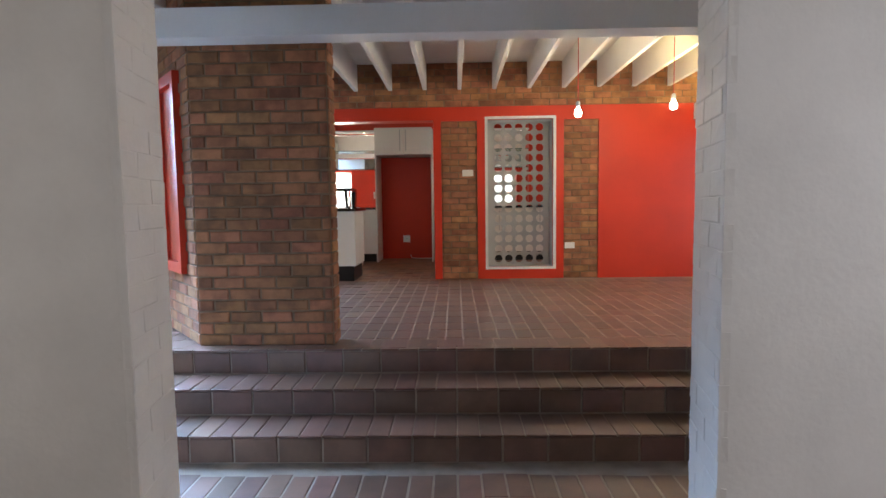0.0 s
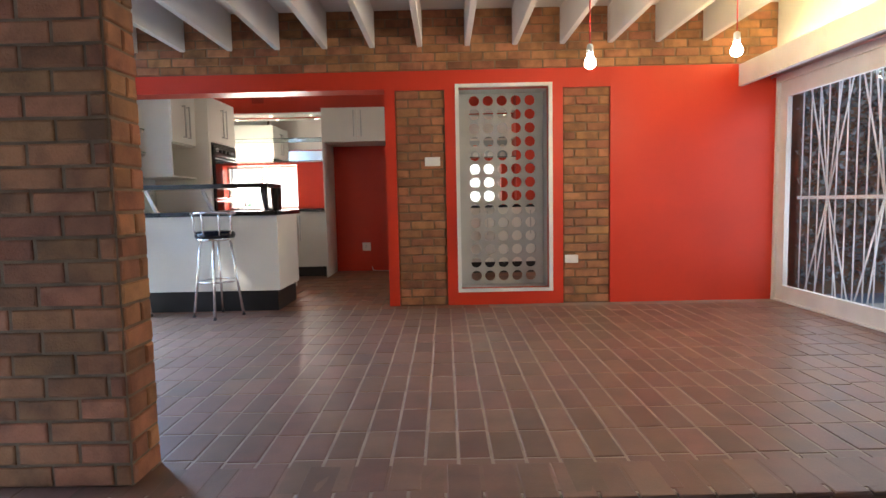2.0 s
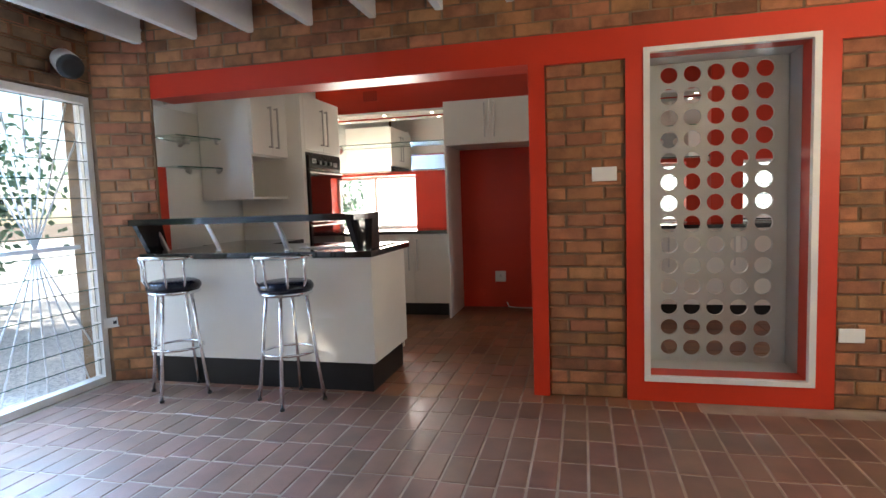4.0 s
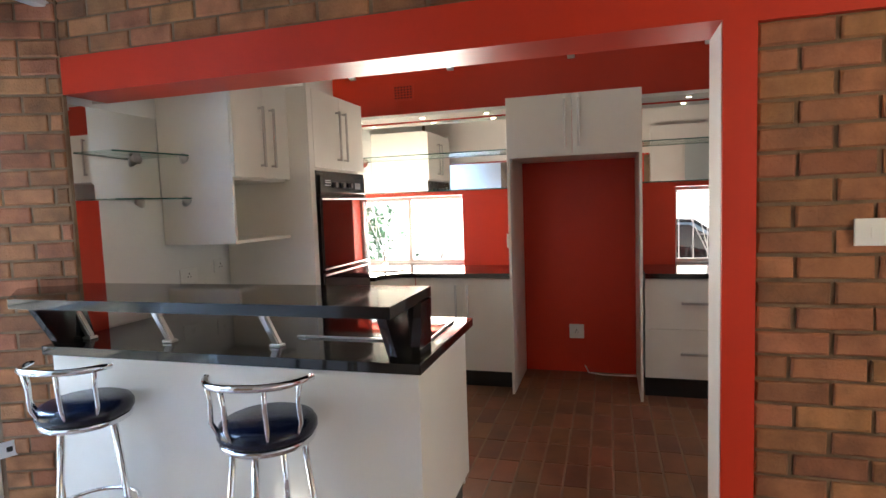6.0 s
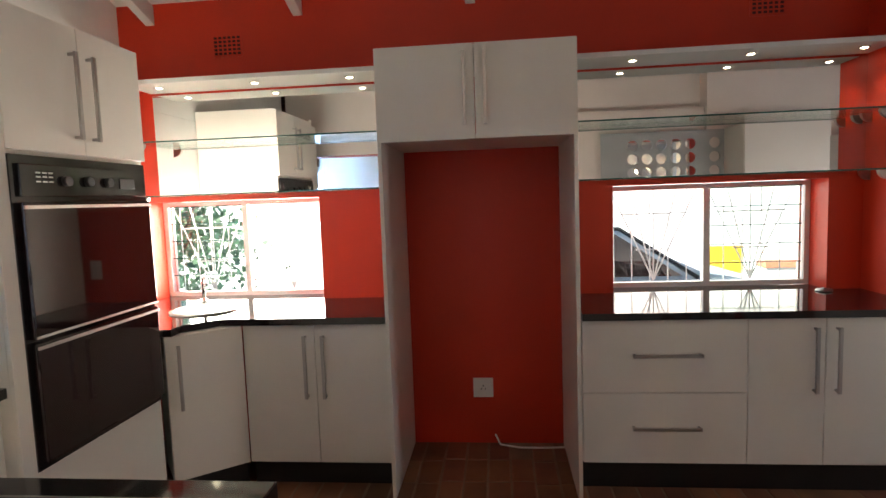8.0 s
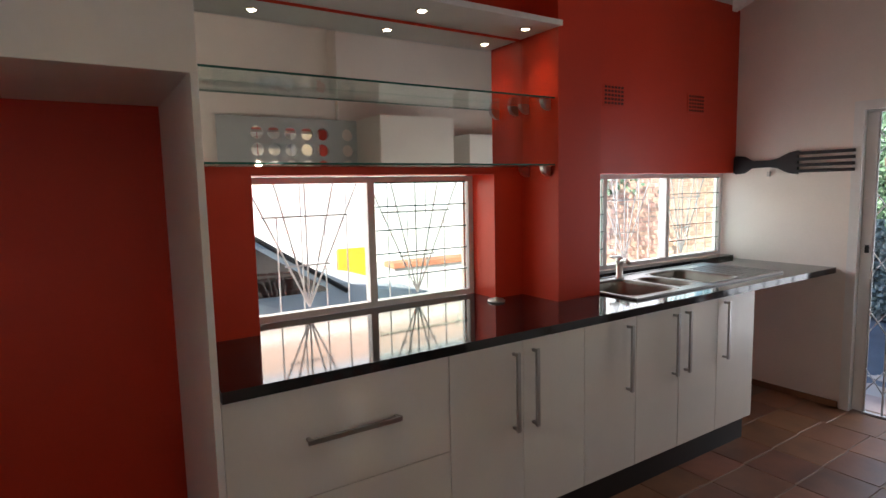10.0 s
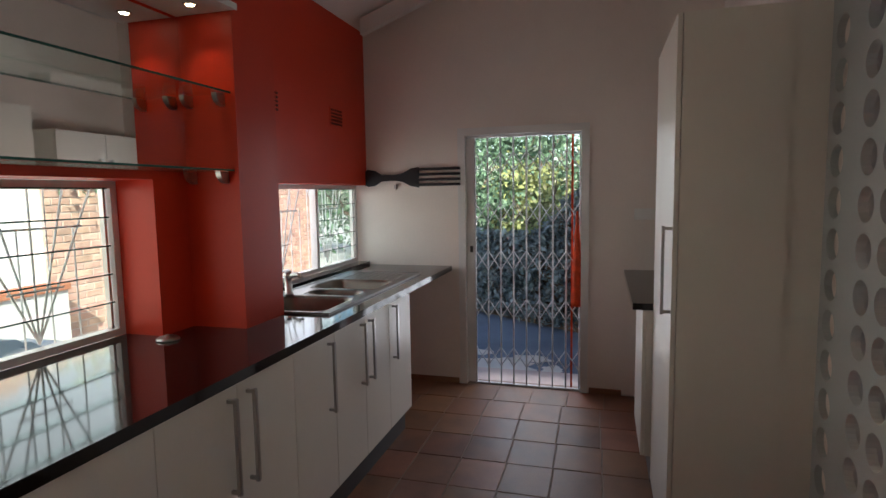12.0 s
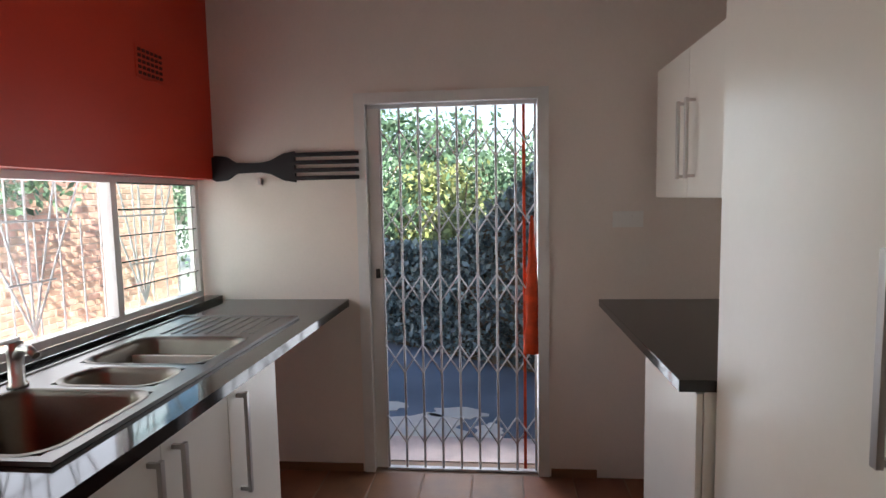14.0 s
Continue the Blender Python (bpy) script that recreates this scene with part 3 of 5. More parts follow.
part("tap_body", lathe([(0.027, 0), (0.027, 0.01), (0.021, 0.015), (0.021, 0.1), (0.024, 0.11), (0.022, 0.13), (0.008, 0.137)], 18), M_STEEL, tap)
part("spout", tube([(0, 0, 0.085), (-0.03, -0.05, 0.12), (-0.05, -0.09, 0.125), (-0.06, -0.12, 0.11)], [0.013, 0.013, 0.012, 0.011], 12), M_STEEL, tap)
part("lever", bbox(-0.085, 0.012, -0.011, 0.011, 0.132, 0.145, 0.003), M_STEEL, tap)
tagged(tap, "steel single lever mixer tap on the sink", "tap")
cap = link("sink_plug", lathe([(0.045, 0), (0.045, 0.006), (0.038, 0.012), (0.012, 0.014), (0.01, 0.02), (0.004, 0.021)], 20), M_STEEL)
cap.location = (0.98, 10.98, 0.953)
tagged(cap, "steel sink plug lying on the black worktop", "plug")

# tall fridge housing
fr = thing("fridge_housing", (-1.465, 10.36, 0))
W = 0.98
part("side_panel", bbox(0, 0.02, 0, 0.685, 0, 2.30, 0.002), M_CAB, fr)
part("side_panel", bbox(W - 0.02, W, 0, 0.685, 0, 2.30, 0.002), M_CAB, fr)
bm = bbox(0.02, W - 0.02, 0.02, 0.685, 1.85, 1.868)
box(bm, 0.02, W - 0.02, 0.02, 0.685, 2.282, 2.30)
part("box", bm, M_CAB, fr)
for a, b, h in ((0, W / 2, W / 2 - 0.05), (W / 2, W, W / 2 + 0.05)):
    d = part("door", bbox(a + 0.0015, b - 0.0015, -0.002, 0.017, 1.846, 2.302, 0.002), M_CAB, fr)
    handle(d, h, 1.91, 2.26, -0.002)
tagged(fr, "white empty fridge housing with two doors above", "cabinet")

# left run of base cabinets and its worktop
u = unit("base_cabinet", (-1.88, YF), 0, 0.413, 0.56, 0.14, 0.912, [(0, 0.413, 0.14, 0.91, [(0.05, 0.51, 0.855)])], "white single door kitchen base cabinet", "cabinet", 0.14)
tagged(u, group=g)
u = unit("base_cabinet", (-2.28, YF), 0, 0.40, 0.56, 0.14, 0.912, [(0, 0.40, 0.14, 0.91, [(0.35, 0.51, 0.855)])], "white single door kitchen base cabinet", "cabinet", 0.14)
tagged(u, group=g)
u = unit("corner_cabinet", (-2.58, 10.225), 39, 0.385, 0.3, 0.14, 0.912, [(0, 0.385, 0.14, 0.91, [(0.06, 0.52, 0.86)])], "white corner kitchen base cabinet", "cabinet", 0.14)
bm = prism([(-3.24, 10.21), (-2.53, 10.21), (-2.53, 10.30), (-2.39, 10.44), (-1.468, 10.44), (-1.468, 11.045), (-3.24, 11.045)], 0.915, 0.952)
tagged(link("corner_worktop", bm, M_STONE), "polished black granite corner worktop", "worktop")
structure("window_sill_a", bbox(-3.16, -2.0, 11.046, 11.24, 0.93, 0.951), M_STONE, "black granite window sill", "sill")
ps = thing("round_sink", (-2.62, 10.72, 0.953))
bm = bmesh.new()
rings = [[bm.verts.new((r * math.cos(2 * math.pi * j / 28), r * math.sin(2 * math.pi * j / 28), z)) for j in range(28)] for r, z in ((0.2, 0), (0.2, 0.008), (0.185, 0.01), (0.17, 0.004), (0.16, 0.003), (0.03, 0.0025))]
for a, b in zip(rings, rings[1:]):
    for j in range(28):
        bm.faces.new((a[j], a[(j + 1) % 28], b[(j + 1) % 28], b[j])).smooth = True
bm.faces.new(rings[-1])
part("rim", bm, M_SINK, ps)
tagged(ps, "small round steel prep sink in the corner worktop", "sink")
t2 = thing("prep_tap", (-2.74, 10.93, 0.953))
part("spout", tube([(0, 0, 0), (0, 0, 0.14), (0.03, -0.04, 0.18), (0.07, -0.1, 0.17), (0.08, -0.12, 0.13)], 0.011, 10), M_CHROME, t2)
part("tap_base", lathe([(0.024, 0), (0.024, 0.02), (0.015, 0.03)], 16), M_CHROME, t2)
tagged(t2, "chrome swan neck tap by the prep sink", "tap")

# tall oven unit
ov = thing("oven_cabinet", (-2.60, 9.345, 0), 90)
W = 0.845
part("lower_body", bbox(0, W, 0.0, 0.64, 0.14, 0.60), M_CAB, ov)
part("side_panel", bbox(0, 0.06, 0.0, 0.64, 0.60, 1.77), M_CAB, ov)
part("side_panel", bbox(W - 0.03, W, 0.0, 0.64, 0.60, 1.77), M_CAB, ov)
part("upper_body", bbox(0, W, 0.0, 0.64, 1.77, 2.31), M_CAB, ov)
part("back_panel", bbox(0.06, W - 0.03, 0.4, 0.64, 0.6, 1.77), M_CAB, ov)
part("plinth", bbox(0.0, W, 0.05, 0.07, 0, 0.138), M_PLINTH, ov, "black plinth")
part("filler", bbox(0, 0.06, -0.019, -0.001, 0.14, 2.33), M_CAB, ov)
for a, b, h in ((0.06, 0.45, 0.40), (0.45, W, 0.50)):
    d = part("door", bbox(a + 0.0015, b - 0.0015, -0.021, -0.001, 1.79, 2.305, 0.002), M_CAB, ov)
    handle(d, h, 1.85, 2.20, -0.021)
tagged(ov, "tall white cabinet round a built-in double oven", "cabinet")
oven = thing("double_oven", (-2.60, 9.345, 0), 90)
x0, x1 = 0.06, W - 0.02
part("housing", bbox(x0, x1, -0.024, 0.39, 0.61, 1.772, 0.003), M_OVEN, oven)
part("control_panel", bbox(x0 + 0.03, x1 - 0.02, -0.038, -0.024, 1.62, 1.74, 0.004), M_OVEN, oven)
d = part("upper_door", bbox(x0 + 0.02, x1 - 0.015, -0.05, -0.025, 1.10, 1.60, 0.006), M_OVENG, oven, "dark glass oven door")
part("trim_bar", bbox(x0 + 0.02, x1 - 0.015, -0.057, -0.05, 1.575, 1.588, 0.001), M_STEEL, d)
part("trim_bar", bbox(x0 + 0.02, x1 - 0.015, -0.056, -0.05, 1.103, 1.112, 0.001), M_STEEL, d)
d = part("lower_door", bbox(x0 + 0.02, x1 - 0.015, -0.05, -0.025, 0.64, 1.085, 0.006), M_OVENG, oven, "dark glass oven door")
part("trim_bar", bbox(x0 + 0.02, x1 - 0.015, -0.057, -0.05, 1.062, 1.074, 0.001), M_STEEL, d)
for k in range(3):
    part("dial", tube([(0.30 + 0.12 * k, -0.038, 1.68), (0.30 + 0.12 * k, -0.058, 1.68)], 0.02, 14), M_DARK, oven)
part("timer", bbox(0.62, 0.72, -0.041, -0.037, 1.655, 1.70, 0.001), M_DARK, oven)
bm = bmesh.new()
for k in range(3):
    for z in (1.672, 1.69, 1.705):
        box(bm, 0.16 + 0.03 * k, 0.18 + 0.03 * k, -0.0405, -0.038, z, z + 0.006)
part("panel_marks", bm, M_PLAST, oven, "pale printed panel marks")
tagged(oven, "black built-in double oven with dark glass doors", "oven")

# wall cabinet with an open nook, glass shelves and mirror beside it
wc = thing("wall_cabinet", (-2.75, 8.77, 0), 90)
W = 0.63
for k, a in zip(("side_panel", "side_panel", "bottom_panel", "shelf", "top_panel", "back_panel"), ((0, 0.018, 0, 0.49, 1.335, 2.34), (W - 0.018, W, 0, 0.49, 1.335, 2.34), (0.018, W - 0.018, 0.0, 0.49, 1.335, 1.353), (0.018, W - 0.018, 0.02, 0.49, 1.70, 1.718), (0.018, W - 0.018, 0.02, 0.49, 2.322, 2.34), (0.018, W - 0.018, 0.47, 0.49, 1.353, 2.322))):
    part(k, bbox(*a), M_CAB, wc)
for a, b, h in ((0, W / 2, W / 2 - 0.055), (W / 2, W, W / 2 + 0.055)):
    d = part("door", bbox(a + 0.0015, b - 0.0015, -0.02, -0.001, 1.715, 2.34, 0.002), M_CAB, wc)
    handle(d, h, 1.78, 2.14, -0.02)
tagged(wc, "white wall cabinet with two doors over an open nook", "cabinet")


def mirror(name, bm, label):
    return tagged(link(name, bm, M_MIRROR), label, "mirror")


mirror("wall_mirror", bbox(-3.249, -3.243, 8.095, 8.765, 1.602, 2.07), "frameless mirror on the side wall behind glass shelves")
mirror("niche_mirror", bbox(-3.05, -1.47, YK - 0.008, YK - 0.002, 1.635, 2.275), "frameless mirror above the kitchen window")
mirror("niche_mirror", bbox(-0.48, 1.218, YK - 0.008, YK - 0.002, 1.635, 2.275), "frameless mirror above the kitchen window")


def bracket(parent, at, way):
    x, y, z = at
    bm = bmesh.new()
    n = 10
    prof = [(0, 0)] + [(0.055 * math.cos(radians(-90 * k / n)), 0.05 * math.sin(radians(-90 * k / n))) for k in range(n + 1)]
    a = [bm.verts.new((x + way * u, y - 0.012, z + w)) for u, w in prof]
    b = [bm.verts.new((x + way * u, y + 0.012, z + w)) for u, w in prof]
    bm.faces.new(a), bm.faces.new(b[::-1])
    for i in range(len(prof)):
        bm.faces.new((a[i], a[(i + 1) % len(prof)], b[(i + 1) % len(prof)], b[i]))
    return part("bracket", bm, M_STEEL, parent, "rounded steel shelf bracket")


def glass_shelf(x0, x1, y0, y1, z, brackets, label, grp, front="y"):
    t = thing("glass_shelf", ((x0 + x1) / 2, (y0 + y1) / 2, z))
    w, d = (x1 - x0) / 2, (y1 - y0) / 2
    part("pane", bbox(-w, w, -d + 0.002, d, 0, 0.008), M_GLASSG, t)
    if front == "y":
        part("polished_edge", bbox(-w, w, -d - 0.001, -d + 0.0018, 0, 0.008), M_EDGE, t, "dark green polished glass edge")
    else:
        part("polished_edge", bbox(w + 0.0002, w + 0.003, -d, d, 0, 0.008), M_EDGE, t, "dark green polished glass edge")
    for bx, by, way in brackets:
        bracket(t, (bx - (x0 + x1) / 2, by - (y0 + y1) / 2, -0.001), way)
    return tagged(t, label, "shelf", grp)


for z in (1.632, 1.955):
    glass_shelf(-0.482, 1.217, 10.80, 11.04, z, ((1.216, 10.84, -1), (1.216, 11.0, -1)), "clear glass shelf on steel brackets before the mirror", "glass shelves")
    glass_shelf(-3.05, -1.468, 10.80, 11.04, z, ((-1.47, 10.84, -1), (-3.05, 10.84, 1)), "clear glass shelf on steel brackets before the mirror", "glass shelves")
for z in (1.60, 1.845):
    t = thing("glass_shelf", (-3.12, 8.55, z))
    part("pane", prism([(-0.12, -0.22), (0.0, -0.22), (0.09, 0.218), (-0.12, 0.218)], 0, 0.008), M_GLASSG, t)
    part("polished_edge", prism([(0.0, -0.22), (0.003, -0.221), (0.093, 0.217), (0.0902, 0.218)], 0, 0.008), M_EDGE, t, "dark green polished glass edge")
    bm = bmesh.new()
    part("bracket", tube([(0.06, 0.218, -0.004), (0.06, 0.2, -0.02), (0.06, 0.19, -0.004)], [0.03, 0.024, 0.008], 12), M_STEEL, t, "rounded steel shelf bracket")
    part("bracket", tube([(-0.12, 0.05, -0.004), (-0.1, 0.05, -0.02), (-0.09, 0.05, -0.004)], [0.03, 0.024, 0.008], 12), M_STEEL, t, "rounded steel shelf bracket")
    tagged(t, "clear glass shelf beside the white wall cabinet", "shelf", "glass shelves")

# lit soffits over the mirrors
for x0, x1, xs in ((-0.484, 1.218, (-0.11, 0.52, 1.10)), (-3.06, -1.467, (-2.9, -2.3, -1.72))):
    t = thing("soffit_box", ((x0 + x1) / 2, 10.9, 2.29))
    w = (x1 - x0) / 2
    bm = bbox(-w, w, -0.145, 0.148, 0, 0.02)
    part("board", bm, M_WHITE, t)
    part("front_edge", bbox(-w, w, -0.152, -0.146, -0.003, 0.023), M_FRAME, t)
    for x in xs:
        sx = x - (x0 + x1) / 2
        s = part("downlight", lathe([(0.03, 0), (0.03, -0.004), (0.022, -0.005), (0.02, 0.0)], 16, None, (sx, -0.02, 0)), M_STEEL, t, "small steel ring downlight")
        part("lamp_lens", lathe([(0.019, -0.0015), (0.017, -0.006), (0.004, -0.007)], 14, None, (sx, -0.02, 0)), M_SPOT, s, "warm glowing lens")
        lamp("downlight_beam", "SPOT", look((x, 10.88, 2.28), (x, 10.9, 1.0)), 1.3, (1.0, 0.72, 0.4), soft=0.02, spot=radians(95), blend=0.6)
    tagged(t, "white soffit board with three small downlights", "soffit")
bm = bbox(-3.25, 1.22, 10.80, YK, 2.312, 2.32)
structure("soffit_top", bm, M_RED, "red ledge over the soffit boards", "trim")


def air_vent(x, y, z, axis="y"):
    t = thing("air_vent", (x, y, z))
    bm = bmesh.new()
    for i in range(6):
        for j in range(5):
            box(bm, -0.085 + i * 0.03, -0.067 + i * 0.03, -0.004, 0.0, -0.055 + j * 0.024, -0.042 + j * 0.024)
    tagged(part("grille", bm, M_VENT, t), "dark square vent holes", "", "", "stuff")
    part("plate", bbox(-0.1, 0.1, 0.0, 0.003, -0.07, 0.07), M_RED, t)
    return tagged(t, "red painted terracotta air vent high in the wall", "vent", "air vents")


air_vent(-2.53, YK - 0.004, 2.56), air_vent(0.68, YK - 0.004, 2.60), air_vent(2.05, 11.146, 2.08), air_vent(2.9, 11.146, 2.08)


# sockets and switches
def plate(name, at, turn, w, h, marks, label, category="socket"):
    t = thing(name, at, turn)
    part("cover", bbox(-w / 2, w / 2, -0.009, 0, -h / 2, h / 2, 0.003), M_PLAST, t)
    for x, z, a, b, m in marks:
        part("rocker" if m is M_PLAST else "pin_hole", bbox(x - a, x + a, -0.0125 if m is M_PLAST else -0.0096, -0.0085, z - b, z + b), m, t)
    return tagged(t, label, category)


pins = [(-0.0, 0.012, 0.004, 0.005, M_DARK), (-0.012, -0.008, 0.003, 0.004, M_DARK), (0.012, -0.008, 0.003, 0.004, M_DARK)]
plate("wall_socket", (-0.999, YK - 0.001, 0.364), 0, 0.125, 0.125, pins + [(0.04, 0.03, 0.008, 0.012, M_PLAST)], "white square socket low on the red wall")
plate("light_switch", (0.075, YB + 0.008, 1.39), 0, 0.145, 0.085, [(-0.02, 0, 0.008, 0.016, M_PLAST), (0.02, 0, 0.008, 0.016, M_PLAST)], "white double light switch on the brick panel", "switch")
plate("wall_socket", (1.40, YB + 0.008, 0.43), 0, 0.13, 0.08, [], "white blank socket plate on the brick panel")
plate("wall_socket", (3.419, 9.0, 1.355), -90, 0.15, 0.08, [(-0.03, 0, 0.006, 0.012, M_PLAST), (0.02, 0.0, 0.018, 0.016, M_PLAST)] + [(0.02 + a, b, c, d, m) for a, b, c, d, m in pins], "white double socket beside the back door")
plate("light_switch", (3.419, 10.375, 1.55), -90, 0.02, 0.08, [], "narrow white switch beside the door frame", "switch")
plate("wall_socket", (-1.56, YK - 0.001, 1.17), 0, 0.075, 0.125, [(0, 0.03, 0.01, 0.014, M_PLAST)], "white upright socket on the red wall")
plate("wall_socket", (-3.249, 8.95, 1.13), 90, 0.15, 0.09, pins, "white double socket on the cream wall")
plate("wall_socket", (-3.249, 9.25, 1.16), 90, 0.13, 0.09, pins, "white socket on the cream wall")
cable = tagged(link("white_cable", tube([(-0.93, 11.04, 0.06), (-0.9, 11.0, 0.012), (-0.78, 10.97, 0.006), (-0.6, 10.97, 0.006), (-0.5, 10.98, 0.006)], 0.006, 8), M_PLAST), "white cable lying along the floor behind the fridge space", "cable")

# breakfast counter
ct = thing("breakfast_counter", (-1.40, 7.95, 0))
part("front_panel", bbox(-1.75, 0, 0, 0.02, 0.20, 0.912), M_CAB, ct)
part("end_panel", bbox(-0.02, 0.0, 0.021, 0.70, 0.20, 0.912), M_CAB, ct)
part("back_panel", bbox(-1.75, -0.021, 0.68, 0.70, 0.14, 0.912), M_CAB, ct)
bm = bbox(-1.74, -0.03, 0.03, 0.05, 0, 0.198)
box(bm, -0.05, -0.03, 0.05, 0.67, 0, 0.198)
part("plinth", bm, M_PLINTH, ct, "black recessed plinth")
tagged(ct, "white breakfast counter cabinet with black plinth", "counter")
bm = bbox(-3.15, -1.375, 7.9, 8.72, 0.915, 0.955, 0.003)
tagged(link("counter_worktop", bm, M_STONE), "polished black granite top of the breakfast counter", "worktop")
bar = thing("raised_bar", (0, 0, 0))
part("slab", prism([(-3.30, 7.93), (-3.02, 7.68), (-1.39, 7.675), (-1.395, 8.12), (-3.30, 8.12)], 1.165, 1.205), M_STONE, bar)
for x in (-3.07, -2.62, -2.08):
    bm = bmesh.new()
    v = [bm.verts.new(q) for q in ((x + 0.014, 8.035, 0.967), (x + 0.05, 8.035, 0.967), (x + 0.05, 8.065, 0.967), (x + 0.014, 8.065, 0.967), (x - 0.05, 7.99, 1.164), (x - 0.014, 7.99, 1.164), (x - 0.014, 8.02, 1.164), (x - 0.05, 8.02, 1.164))]
    for f in ((3, 2, 1, 0), (4, 5, 6, 7), (0, 1, 5, 4), (1, 2, 6, 5), (2, 3, 7, 6), (3, 0, 4, 7)):
        bm.faces.new([v[i] for i in f])
    bmesh.ops.bevel(bm, geom=bm.edges[:], offset=0.006, segments=3, affect="EDGES")
    p = part("post", bm, M_STEEL, bar, "slanted square brushed steel post")
    part("foot_plate", bbox(x + 0.007, x + 0.057, 8.029, 8.071, 0.956, 0.968, 0.003), M_STEEL, p)
for x in (-1.50, -3.1):
    bm = bmesh.new()
    pts = [(7.92, 0.956), (8.10, 0.956), (8.05, 1.165), (7.80, 1.165)]
    a = [bm.verts.new((x, y, z)) for y, z in pts]
    b = [bm.verts.new((x + 0.035, y, z)) for y, z in pts]
    bm.faces.new(a), bm.faces.new(b[::-1])
    for i in range(4):
        bm.faces.new((a[i], a[(i + 1) % 4], b[(i + 1) % 4], b[i]))
    part("stone_support", bm, M_STONE, bar)
bm = bmesh.new()
pts = [(7.99, 0.956), (8.13, 0.956), (8.09, 1.165), (7.97, 1.165)]
a = [bm.verts.new((-1.405 + 0.02 * (z > 1), y, z)) for y, z in pts]
b = [bm.verts.new((-1.44, y, z)) for y, z in pts]
bm.faces.new(a), bm.faces.new(b[::-1])
for i in range(4):
    bm.faces.new((a[i], a[(i + 1) % 4], b[(i + 1) % 4], b[i]))
part("stone_support", bm, M_STONE, bar)
tagged(bar, "raised black granite bar slab on steel posts", "bar counter")
hob = thing("hob", (-1.75, 8.42, 0.957))
part("hob_glass", bbox(-0.3, 0.3, -0.2, 0.2, 0, 0.006, 0.002), M_OVENG, hob)
part("trim", bbox(-0.305, 0.305, -0.206, -0.2005, 0, 0.008), M_STEEL, hob)
part("trim", bbox(-0.305, 0.305, 0.2005, 0.206, 0, 0.008), M_STEEL, hob)
part("trim", bbox(0.3005, 0.306, -0.2, 0.2, 0, 0.008), M_STEEL, hob)
tagged(hob, "black glass hob with steel edges in the counter", "hob")
# side worktop by the wall cabinet
u = unit("side_cabinet", (-2.64, 8.74), 90, 0.60, 0.58, 0.14, 0.912, [(0, 0.6, 0.14, 0.91, [(0.5, 0.52, 0.85)])], "white base cabinet under the side worktop", "cabinet", 0.14)
tagged(link("side_worktop", bbox(-3.24, -2.61, 8.724, 9.342, 0.915, 0.952), M_STONE), "black granite side worktop below the wall cabinet", "worktop")


# bar stools
def stool(x, y, turn):
    t = thing("bar_stool", (x, y, 0), turn)
    H = 0.73
    for sx, sy in ((0, -1), (1, 0), (0, 1), (-1, 0)):
        leg = part("leg", tube([(sx * 0.215, sy * 0.205, 0.006), (sx * 0.172, sy * 0.163, 0.34), (sx * 0.13, sy * 0.12, H - 0.03)], 0.0125, 10), M_CHROME, t)
        part("foot", lathe([(0.016, 0), (0.016, 0.012), (0.012, 0.02)], 10, None, (sx * 0.215, sy * 0.205, 0)), M_DARK, leg, "black rubber foot")
    part("foot_ring", tube([(0.168 * math.cos(2 * math.pi * k / 28), 0.159 * math.sin(2 * math.pi * k / 28), 0.33) for k in range(28)], 0.009, 8, None, True), M_CHROME, t)
    part("seat_plate", lathe([(0.09, H - 0.035), (0.164, H - 0.03), (0.17, H - 0.012), (0.164, H - 0.008)], 28), M_CHROME, t)
    part("seat", lathe([(0.164, H - 0.008), (0.175, H + 0.008), (0.175, H + 0.028), (0.164, H + 0.046), (0.14, H + 0.056), (0.02, H + 0.058)], 32), M_VINYL, t, "round near black vinyl seat pad, tinted with blue reflection")
    arc = [radians(a) for a in range(195, 346, 10)]
    part("back_rail", tube([(0.195 * math.cos(a), 0.21 * math.sin(a), H + 0.225 - 0.01 * abs(math.cos(a))) for a in arc], 0.013, 10), M_CHROME, t)
    for a in (212, 248, 292, 328):
        w = radians(a)
        part("spindle", tube([(0.145 * math.cos(w), 0.15 * math.sin(w), H - 0.012), (0.186 * math.cos(w), 0.19 * math.sin(w), H + 0.07), (0.182 * math.cos(w), 0.198 * math.sin(w), H + 0.15), (0.194 * math.cos(w), 0.209 * math.sin(w), H + 0.22)], 0.009, 8), M_CHROME, t)
    return tagged(t, "chrome bar stool with low back and round vinyl seat, blue reflection tinted in", "bar stool", "bar stools")


stool(-2.77, 7.77, 4), stool(-1.91, 7.75, 12)

